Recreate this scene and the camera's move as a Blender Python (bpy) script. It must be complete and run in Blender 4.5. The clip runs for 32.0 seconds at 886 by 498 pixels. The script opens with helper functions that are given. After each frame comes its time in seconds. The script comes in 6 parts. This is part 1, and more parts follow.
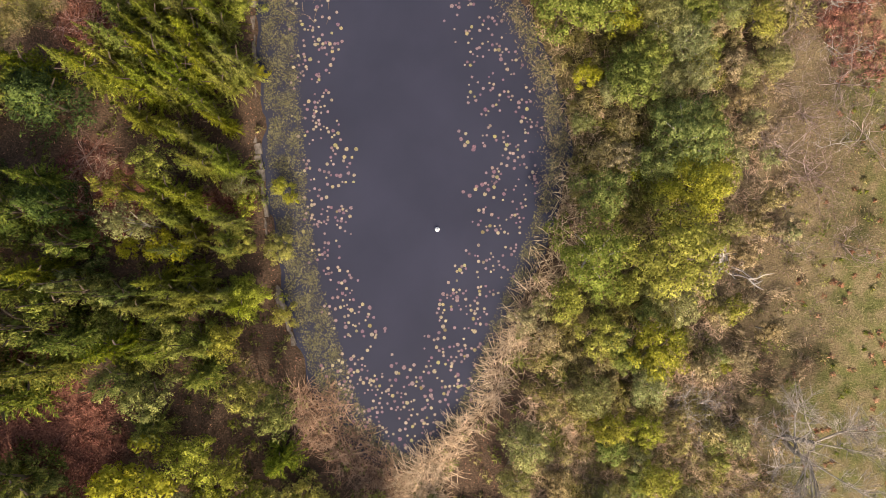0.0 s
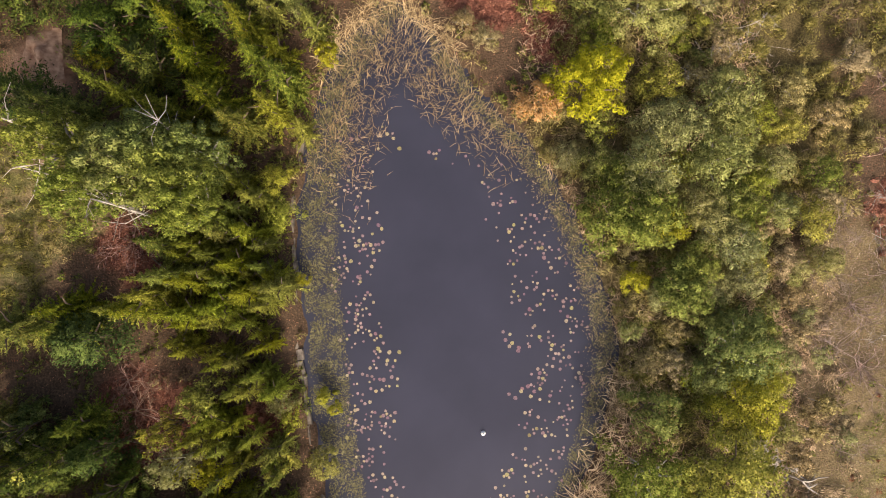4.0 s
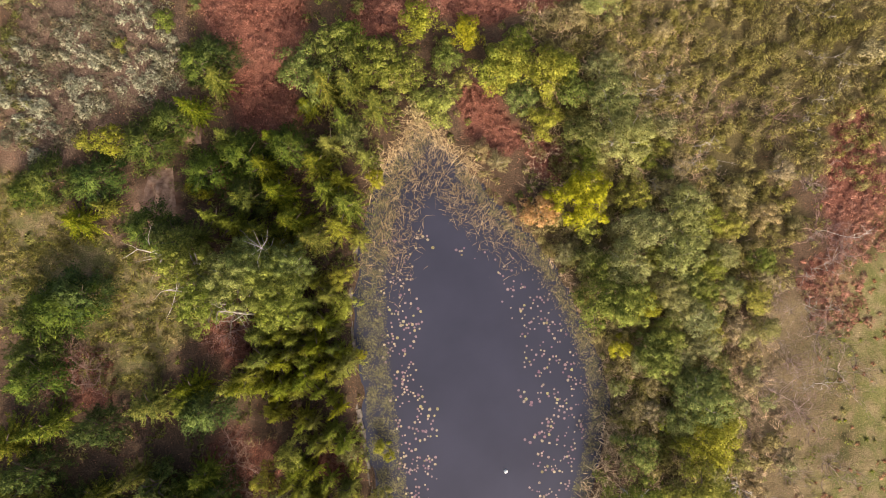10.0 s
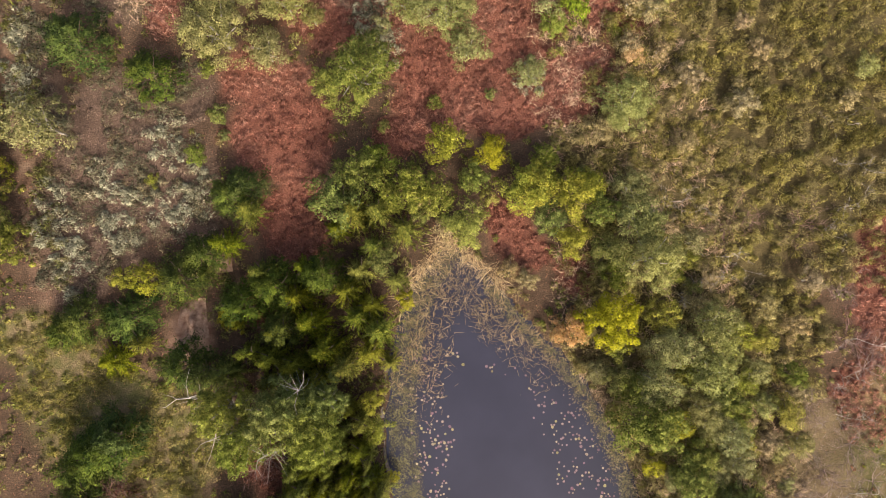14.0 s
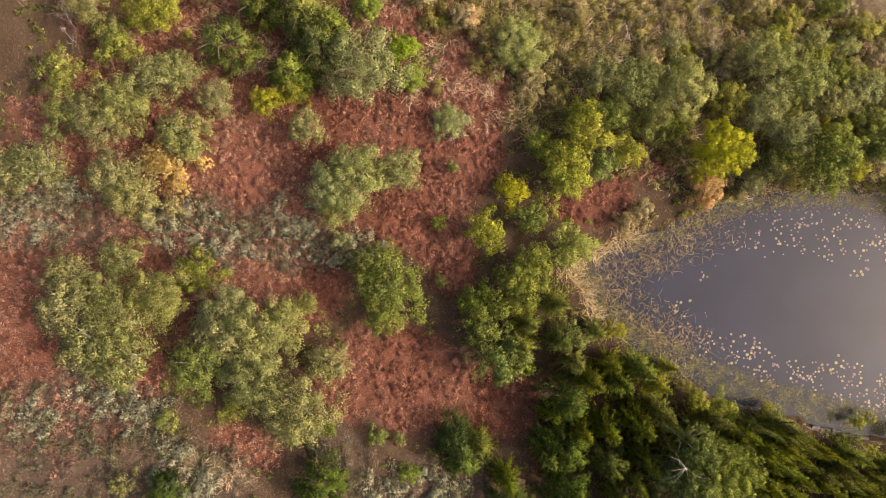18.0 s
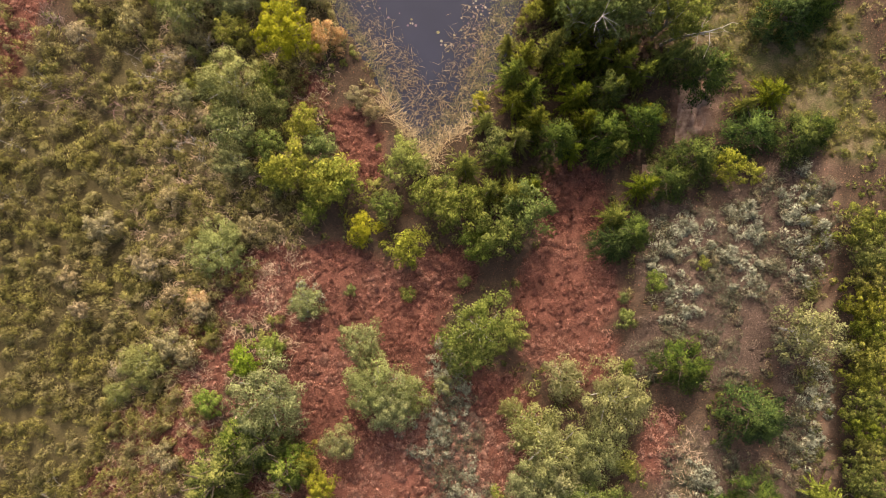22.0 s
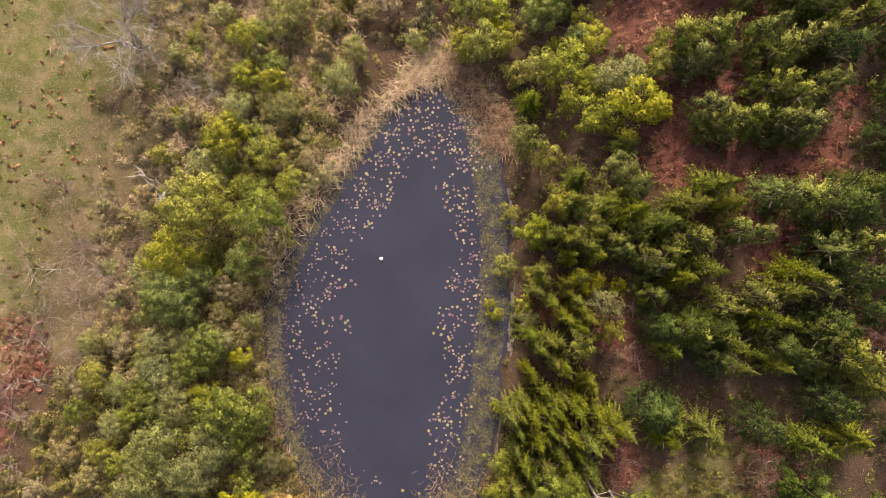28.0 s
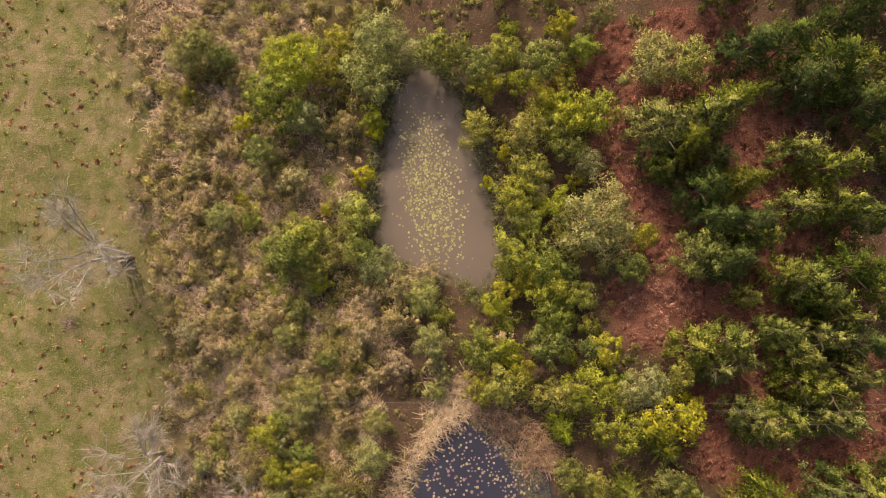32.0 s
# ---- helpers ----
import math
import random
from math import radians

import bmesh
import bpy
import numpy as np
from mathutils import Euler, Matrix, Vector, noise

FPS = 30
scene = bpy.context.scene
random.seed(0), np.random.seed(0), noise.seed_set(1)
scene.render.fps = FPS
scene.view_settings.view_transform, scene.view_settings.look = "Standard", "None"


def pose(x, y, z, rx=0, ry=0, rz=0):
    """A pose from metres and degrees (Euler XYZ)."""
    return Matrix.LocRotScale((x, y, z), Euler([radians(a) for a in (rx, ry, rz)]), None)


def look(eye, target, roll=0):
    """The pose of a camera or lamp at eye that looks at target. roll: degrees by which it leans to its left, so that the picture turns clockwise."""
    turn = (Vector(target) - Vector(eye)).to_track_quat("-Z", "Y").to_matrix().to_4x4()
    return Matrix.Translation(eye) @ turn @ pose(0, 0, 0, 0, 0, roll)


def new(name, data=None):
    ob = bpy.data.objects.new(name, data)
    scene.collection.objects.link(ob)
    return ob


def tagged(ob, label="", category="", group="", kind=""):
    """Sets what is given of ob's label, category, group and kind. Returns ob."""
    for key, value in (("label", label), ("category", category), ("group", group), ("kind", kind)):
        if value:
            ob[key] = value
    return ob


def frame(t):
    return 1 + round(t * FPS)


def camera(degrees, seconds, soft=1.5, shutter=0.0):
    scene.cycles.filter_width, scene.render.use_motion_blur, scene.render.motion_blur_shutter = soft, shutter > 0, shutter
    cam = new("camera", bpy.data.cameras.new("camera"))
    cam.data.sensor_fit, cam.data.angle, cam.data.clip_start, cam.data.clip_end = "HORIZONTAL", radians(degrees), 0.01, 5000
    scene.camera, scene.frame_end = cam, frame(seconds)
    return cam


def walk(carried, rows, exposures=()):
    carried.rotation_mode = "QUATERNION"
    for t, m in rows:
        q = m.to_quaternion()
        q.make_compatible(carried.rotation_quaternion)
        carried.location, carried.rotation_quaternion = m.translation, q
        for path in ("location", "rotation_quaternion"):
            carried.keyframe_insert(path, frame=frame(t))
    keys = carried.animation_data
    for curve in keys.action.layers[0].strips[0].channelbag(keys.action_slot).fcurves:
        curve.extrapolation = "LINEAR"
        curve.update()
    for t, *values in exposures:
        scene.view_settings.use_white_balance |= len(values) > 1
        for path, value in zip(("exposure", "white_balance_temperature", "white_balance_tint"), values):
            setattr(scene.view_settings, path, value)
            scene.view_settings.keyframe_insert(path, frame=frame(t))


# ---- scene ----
# the camera: metres and degrees
PATH = [
    (0, 0.126, -1.740, 29.009, 1.51, -0.08, -3.70),
    (0.5, 0.044, -0.881, 28.949, 1.40, -0.03, -3.77),
    (1, -0.046, 0.046, 28.936, 1.54, 0.11, -3.89),
    (1.5, -0.189, 1.075, 28.904, 1.61, 0.15, -4.08),
    (2, -0.396, 2.292, 28.874, 1.70, 0.17, -4.30),
    (2.5, -0.589, 3.599, 28.849, 1.65, 0.12, -4.42),
    (3, -0.808, 4.964, 28.864, 1.84, 0.13, -4.52),
    (3.5, -0.991, 6.424, 28.876, 1.81, 0.16, -4.61),
    (4, -1.170, 7.881, 28.879, 2.16, 0.23, -4.71),
    (4.5, -1.382, 8.991, 28.919, 3.06, 0.36, -4.68),
    (6.5, -2.721, 11.227, 31.333, 4.74, -1.00, -5.66),
    (7, -2.831, 11.342, 32.118, 4.60, -0.97, -5.65),
    (7.5, -2.776, 11.430, 32.940, 4.42, -0.71, -5.74),
    (8, -2.712, 11.490, 33.877, 4.24, -0.52, -5.86),
    (8.5, -2.709, 11.484, 34.733, 4.19, -0.44, -5.94),
    (9, -2.771, 11.411, 35.677, 4.23, -0.47, -6.13),
    (9.5, -2.870, 11.345, 36.511, 4.26, -0.53, -6.26),
    (10, -2.906, 11.472, 36.986, 3.84, -0.53, -6.35),
    (10.5, -2.868, 11.836, 37.140, 3.68, -0.44, -6.48),
    (11, -2.925, 12.397, 37.260, 3.83, -0.46, -6.58),
    (11.5, -3.065, 13.089, 37.344, 3.99, -0.55, -6.83),
    (12, -3.171, 13.963, 37.378, 4.11, -0.50, -6.97),
    (12.5, -3.259, 14.942, 37.417, 4.13, -0.42, -7.09),
    (13, -3.376, 16.003, 37.482, 4.28, -0.28, -7.21),
    (13.5, -3.493, 17.155, 37.532, 4.36, -0.16, -7.35),
    (14, -3.650, 18.481, 37.630, 4.49, -0.07, -7.43),
    (14.5, -3.851, 19.917, 37.669, 4.42, -0.09, -7.53),
    (15, -4.097, 21.531, 37.706, 4.34, -0.13, -7.71),
    (15.5, -4.277, 23.116, 37.715, 4.24, -0.16, -7.75),
    (17.5, -4.694, 28.789, 37.478, 2.26, 0.74, -50.73),
    (18, -4.748, 29.683, 37.487, 1.18, 0.02, -74.25),
    (18.5, -4.764, 30.085, 37.554, 1.02, -0.31, -96.33),
    (19, -4.645, 29.997, 37.553, 0.72, -0.17, -119.54),
    (19.5, -4.501, 29.692, 37.621, 0.24, -0.01, -141.19),
    (20, -4.478, 29.313, 37.633, -0.27, 0.00, -163.93),
    (20.5, -4.580, 29.020, 37.656, -0.64, -0.02, -175.16),
    (21, -4.607, 28.691, 37.654, -1.01, 0.08, -175.01),
    (21.5, -4.541, 28.062, 37.654, -0.92, 0.07, -174.93),
    (22, -4.441, 27.083, 37.679, -0.84, 0.04, -174.81),
    (22.5, -4.338, 25.851, 37.690, -0.88, 0.06, -174.75),
    (23, -4.189, 24.376, 37.700, -0.74, 0.05, -174.65),
    (23.5, -4.031, 22.749, 37.689, -0.67, 0.02, -174.56),
    (24, -3.897, 20.888, 37.669, -0.42, 0.02, -174.51),
    (24.5, -3.863, 18.758, 37.616, -0.43, 0.00, -174.65),
    (25, -3.901, 16.319, 37.536, -0.28, -0.00, -174.82),
    (25.5, -3.915, 13.603, 37.445, -0.63, -0.02, -174.97),
    (27.5, -3.863, 1.608, 36.622, -0.83, 0.16, -173.37),
    (28, -3.714, -1.461, 36.506, -0.67, 0.10, -173.47),
    (28.5, -3.482, -4.573, 36.436, -0.91, 0.02, -173.50),
    (29, -3.279, -7.623, 36.343, -0.63, -0.05, -173.49),
    (29.5, -3.025, -10.440, 36.249, -0.39, -0.05, -173.47),
    (30, -2.741, -12.927, 36.307, 0.84, 0.01, -181.49),
    (30.5, -2.578, -15.181, 36.372, 1.16, 0.15, -188.24),
    (31, -2.427, -17.125, 36.391, 1.58, 0.08, -188.32),
    (31.5, -2.420, -18.745, 36.414, 1.77, 0.18, -188.40),
    (32, -2.476, -20.201, 36.384, 1.84, 0.26, -188.44),
]
EXPO, SKY_STRENGTH, SUN_STRENGTH = (0.79, 7080, 12.5), 0.14, 2.4
cam = camera(73.4, 32.0, soft=0.5)
walk(cam, [(t, pose(*p)) for t, *p in PATH], exposures=[(t, EXPO[0] + d, EXPO[1] + k, EXPO[2] + e) for t, d, e, k in ((0, 0.04, 1, 0), (2, 0.0, 1, 0), (8, 0.1, 1, 50), (14, 0.03, 2, -100), (18, -0.05, 0, 450), (19, -0.01, 1, 500), (20.5, -0.04, 2, 0), (22, -0.05, 2, -100), (25, -0.05, 1, -150), (28, 0.04, 1, 50), (30, 0.12, 2, 150), (31, -0.05, 3, 350), (32, -0.18, 4, 600))])

# ---- light: a hazy low sun from the south, and the sky ----
SUN_ELEV, SUN_FROM = 40, (0.15, -0.99)
world = bpy.data.worlds.new("sky")
scene.world = world
world.use_nodes = True
wn = world.node_tree.nodes
sky = wn.new("ShaderNodeTexSky")
sky.sky_type, sky.sun_disc = "NISHITA", False
sky.sun_elevation, sky.sun_rotation = radians(SUN_ELEV), math.atan2(SUN_FROM[0], SUN_FROM[1])
sky.air_density, sky.dust_density, sky.ozone_density = 1.0, 7.0, 1.0
world.node_tree.links.new(sky.outputs[0], wn["Background"].inputs[0])
wn["Background"].inputs[1].default_value = SKY_STRENGTH
sun = new("sun", bpy.data.lights.new("sun", "SUN"))
sun.data.energy, sun.data.angle, sun.data.color = SUN_STRENGTH, radians(2), (1.0, 0.92, 0.8)
sun.matrix_world = look((SUN_FROM[0] * 40, SUN_FROM[1] * 40, 40 * math.tan(radians(SUN_ELEV))), (0, 0, 0))


# ---- materials ----
def mat(name, rough=0.8, spec=0.3):
    m = bpy.data.materials.new(name)
    m.use_nodes = True
    b = m.node_tree.nodes["Principled BSDF"]
    b.inputs["Roughness"].default_value = rough
    b.inputs["Specular IOR Level"].default_value = spec
    return m, m.node_tree.nodes, m.node_tree.links, b


def ramp(n, stops):
    r = n.new("ShaderNodeValToRGB")
    while len(r.color_ramp.elements) < len(stops):
        r.color_ramp.elements.new(0.5)
    for e, (p, c) in zip(r.color_ramp.elements, stops):
        e.position, e.color = p, (*c, 1)
    return r


def noise_node(n, l, scale, detail=4, space="Object", distort=0.0):
    tc, tx = n.new("ShaderNodeTexCoord"), n.new("ShaderNodeTexNoise")
    tx.inputs["Scale"].default_value, tx.inputs["Detail"].default_value = scale, detail
    tx.inputs["Distortion"].default_value = distort
    l.new(tc.outputs[space], tx.inputs["Vector"])
    return tx.outputs["Fac"]


def mixc(n, l, fac, a, b, mode="MIX"):
    m = n.new("ShaderNodeMix")
    m.data_type, m.blend_type = "RGBA", mode
    for sock, v in ((m.inputs["Factor"], fac), (m.inputs["A"], a), (m.inputs["B"], b)):
        if isinstance(v, (int, float)):
            sock.default_value = v
        elif isinstance(v, tuple):
            sock.default_value = (*v, 1)
        else:
            l.new(v, sock)
    return m.outputs["Result"]


def leafy(name, dark, mid, light, rough=0.65, translucent=0.3, drift=0.25, dry=(0.4, 0.3, 0.17), spread=0.8):
    """Foliage, twigs or straw: each leaf takes its own shade, each plant its own tint."""
    m, n, l, b = mat(name, rough, 0.14)
    geo, info = n.new("ShaderNodeNewGeometry"), n.new("ShaderNodeObjectInfo")
    mean = [(a + 2 * b + c) / 4 for a, b, c in zip(dark, mid, light)]
    dark, mid, light = (tuple(m + (v - m) * spread for m, v in zip(mean, c)) for c in (dark, mid, light))
    r = ramp(n, ((0.0, dark), (0.5, mid), (1.0, light)))
    add, wrap = n.new("ShaderNodeMath"), n.new("ShaderNodeMath")
    wrap.operation = "FRACT"
    l.new(geo.outputs["Random Per Island"], add.inputs[0]), l.new(info.outputs["Random"], add.inputs[1])
    l.new(add.outputs[0], wrap.inputs[0]), l.new(wrap.outputs[0], r.inputs[0])
    hsv = n.new("ShaderNodeHueSaturation")
    for sock, lo, hi, src in (("Hue", 0.5 - drift * 0.07, 0.5 + drift * 0.07, info.outputs["Random"]), ("Value", 1 - drift * 1.8, 1 + drift * 1.8, noise_node(n, l, 3.0, 3, "Object"))):
        mr = n.new("ShaderNodeMapRange")
        mr.inputs["To Min"].default_value, mr.inputs["To Max"].default_value = lo, hi
        if sock == "Value":
            mr.inputs["From Min"].default_value, mr.inputs["From Max"].default_value = 0.3, 0.7
        l.new(src, mr.inputs["Value"])
        l.new(mr.outputs[0], hsv.inputs[sock])
    at = n.new("ShaderNodeAttribute")
    at.attribute_name = "dryness"
    sat, odd = n.new("ShaderNodeMapRange"), n.new("ShaderNodeMath")
    odd.operation = "FRACT"
    seven = n.new("ShaderNodeMath")
    seven.operation = "MULTIPLY"
    seven.inputs[1].default_value = 7.3
    l.new(info.outputs["Random"], seven.inputs[0]), l.new(seven.outputs[0], odd.inputs[0]), l.new(odd.outputs[0], sat.inputs["Value"])
    sat.inputs["To Min"].default_value, sat.inputs["To Max"].default_value = 1 - drift * 0.4, 1 + drift * 0.4
    l.new(sat.outputs[0], hsv.inputs["Saturation"])
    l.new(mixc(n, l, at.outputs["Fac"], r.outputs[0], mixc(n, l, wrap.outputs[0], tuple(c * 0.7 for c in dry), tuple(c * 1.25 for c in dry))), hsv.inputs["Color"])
    l.new(hsv.outputs[0], b.inputs["Base Color"])
    if translucent:
        tr, mx, out = n.new("ShaderNodeBsdfTranslucent"), n.new("ShaderNodeMixShader"), n["Material Output"]
        l.new(hsv.outputs[0], tr.inputs[0])
        mx.inputs[0].default_value = translucent
        l.new(b.outputs[0], mx.inputs[1])
        l.new(tr.outputs[0], mx.inputs[2])
        l.new(mx.outputs[0], out.inputs[0])
    return m


def plain(name, lo, hi, scale=6.0, rough=0.8, bump=0.3, spec=0.3):
    m, n, l, b = mat(name, rough, spec)
    f = noise_node(n, l, scale, 6)
    r = ramp(n, ((0.3, lo), (0.7, hi)))
    l.new(f, r.inputs[0])
    l.new(r.outputs[0], b.inputs["Base Color"])
    bp = n.new("ShaderNodeBump")
    bp.inputs["Strength"].default_value, bp.inputs["Distance"].default_value = bump, 0.03
    l.new(noise_node(n, l, scale * 6, 4), bp.inputs["Height"])
    l.new(bp.outputs[0], b.inputs["Normal"])
    return m


BARK = plain("bark", (0.06, 0.045, 0.035), (0.16, 0.12, 0.09), 9)
GREYBARK = plain("grey_bark", (0.22, 0.2, 0.18), (0.42, 0.39, 0.35), 9)
PALEGREEN = leafy("pale_green_leaves", (0.0801, 0.1075, 0.0221), (0.1893, 0.2274, 0.0475), (0.3786, 0.4134, 0.1105))
SPRUCE = leafy("spruce_needles", (0.0515, 0.0842, 0.0132), (0.1616, 0.1967, 0.0245), (0.3823, 0.3792, 0.056))
GOLDSPRUCE = leafy("golden_spruce_needles", (0.0832, 0.103, 0.0144), (0.234, 0.2631, 0.0331), (0.4368, 0.469, 0.0829))
# in PINE and CONIFER, dry is the paler colour of shoot ends and tops
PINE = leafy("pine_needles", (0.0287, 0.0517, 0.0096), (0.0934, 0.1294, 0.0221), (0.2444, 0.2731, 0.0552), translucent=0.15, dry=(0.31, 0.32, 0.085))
DRYSCRUB = leafy("dry_scrub", (0.16, 0.11, 0.055), (0.43, 0.315, 0.18), (0.7, 0.555, 0.36), 0.9, 0.15, dry=(0.3, 0.26, 0.11))
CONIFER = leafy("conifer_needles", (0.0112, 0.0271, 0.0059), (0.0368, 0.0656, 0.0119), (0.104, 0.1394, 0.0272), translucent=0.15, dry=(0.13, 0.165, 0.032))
HEDGING = leafy("hedge_leaves", (0.0496, 0.0631, 0.0108), (0.1488, 0.1624, 0.0235), (0.3608, 0.3518, 0.0722), dry=(0.5, 0.45, 0.2))
GREEN = leafy("green_leaves", (0.0678, 0.0945, 0.0142), (0.1697, 0.199, 0.0404), (0.3493, 0.3682, 0.101))
YGREEN = leafy("yellow_green_leaves", (0.104, 0.1218, 0.0181), (0.2541, 0.2647, 0.0388), (0.4851, 0.4701, 0.0908))
YELLOW = leafy("yellow_leaves", (0.176, 0.187, 0.0132), (0.319, 0.319, 0.0198), (0.528, 0.4895, 0.0495), drift=0.1)
WILLOW = leafy("willow_leaves", (0.118, 0.1251, 0.0402), (0.2616, 0.2651, 0.0892), (0.4412, 0.44, 0.1841))
OLIVE = leafy("olive_leaves", (0.0769, 0.0717, 0.0172), (0.2484, 0.2196, 0.0567), (0.544, 0.468, 0.1602), dry=(0.34, 0.28, 0.15), spread=0.75)
ORANGE = leafy("orange_leaves", (0.34, 0.19, 0.07), (0.5, 0.32, 0.14), (0.6, 0.45, 0.26))
LIME = leafy("lime_leaves", (0.11, 0.16, 0.015), (0.22, 0.28, 0.028), (0.36, 0.4, 0.07))
THICKET = leafy("scrub_leaves", (0.114, 0.0912, 0.0365), (0.3078, 0.2451, 0.114), (0.57, 0.4788, 0.2622))
BRACKEN = leafy("dead_bracken", (0.0756, 0.027, 0.0173), (0.2484, 0.1048, 0.0626), (0.4536, 0.2322, 0.1458), 0.9, 0.1, 0.2, (0.5, 0.3, 0.2))
STRAW = leafy("dry_reed", (0.28, 0.175, 0.095), (0.54, 0.385, 0.24), (0.74, 0.57, 0.37), 0.8, 0.2)
RUST_REED = leafy("brown_reed", (0.16, 0.08, 0.045), (0.29, 0.16, 0.1), (0.42, 0.28, 0.18), 0.85, 0.1)
RUSH = leafy("rush_stem", (0.136, 0.0978, 0.0425), (0.2805, 0.2125, 0.0978), (0.442, 0.3485, 0.187), 0.8, 0.15)
MOSSY = leafy("mossy_grass", (0.0945, 0.0993, 0.0162), (0.2079, 0.1985, 0.0378), (0.3402, 0.3071, 0.09), 0.85, 0.15)
HEATHER = leafy("grey_heather", (0.0765, 0.0808, 0.0506), (0.1454, 0.1493, 0.0976), (0.2448, 0.2463, 0.1697), 0.9, 0.1)
PALESCRUB = leafy("pale_scrub", (0.1528, 0.1584, 0.1011), (0.3163, 0.3222, 0.2183), (0.5019, 0.5033, 0.3618), 0.9, 0.1)
TURF = leafy("dry_turf", (0.0616, 0.037, 0.0282), (0.132, 0.0845, 0.066), (0.2376, 0.1672, 0.132), 0.9, 0.1, dry=(0.3, 0.21, 0.15))
GRASS = leafy("meadow_grass", (0.085, 0.095, 0.024), (0.165, 0.165, 0.05), (0.28, 0.255, 0.105), 0.85, 0.15, dry=(0.32, 0.24, 0.135))
TWIG = leafy("bare_twig", (0.15, 0.105, 0.085), (0.27, 0.2, 0.17), (0.42, 0.34, 0.3), 0.9, 0.0)
BRUSHWOOD = leafy("cut_brushwood", (0.13, 0.07, 0.055), (0.25, 0.15, 0.12), (0.4, 0.28, 0.23), 0.9, 0.0)
BLEACHED = leafy("bleached_wood", (0.204, 0.1785, 0.153), (0.34, 0.306, 0.272), (0.476, 0.442, 0.3995), 0.85, 0.0)
PAD = leafy("lily_pad_leaf", (0.15, 0.085, 0.105), (0.22, 0.16, 0.15), (0.3, 0.265, 0.15), 0.4, 0.0, 0.25, spread=1.0)
YPAD = leafy("yellow_pad_leaf", (0.16, 0.135, 0.055), (0.24, 0.215, 0.1), (0.32, 0.285, 0.135), 0.45, 0.0, 0.2, spread=1.0)
WEED = leafy("shore_pondweed", (0.0459, 0.0433, 0.0207), (0.0984, 0.0952, 0.0428), (0.1706, 0.166, 0.0812), 0.6, 0.0, spread=1.0)
SOIL = plain("sandy_soil", (0.16, 0.09, 0.06), (0.42, 0.29, 0.21), 3.5, 0.95, 0.6, 0.1)
CONCRETE = plain("old_concrete", (0.07, 0.055, 0.042), (0.2, 0.175, 0.15), 7, 0.9, 0.5)
WHITE = plain("white_plastic", (0.78, 0.78, 0.76), (0.86, 0.86, 0.85), 3, 0.4, 0.05)
RUBBER = plain("black_rubber", (0.012, 0.012, 0.012), (0.03, 0.029, 0.028), 8, 0.75, 0.4)
CABLE = plain("cable_metal", (0.14, 0.14, 0.13), (0.22, 0.22, 0.2), 3, 0.5, 0.05)


def water_material(name, color, rough):
    m, n, l, b = mat(name, rough, 0.5)
    f = noise_node(n, l, 0.25, 3)
    r = ramp(n, ((0.35, tuple(c * 0.88 for c in color)), (0.65, tuple(c * 1.1 for c in color))))
    l.new(f, r.inputs[0])
    l.new(r.outputs[0], b.inputs["Base Color"])
    b.inputs["IOR"].default_value = 1.33
    bp = n.new("ShaderNodeBump")
    bp.inputs["Strength"].default_value, bp.inputs["Distance"].default_value = 0.08, 0.01
    l.new(noise_node(n, l, 5.0, 3), bp.inputs["Height"])
    l.new(bp.outputs[0], b.inputs["Normal"])
    return m


WATER = water_material("dark_pond_water", (0.031, 0.0325, 0.05), 0.12)
MUDDY = water_material("muddy_pond_water", (0.125, 0.1, 0.08), 0.14)


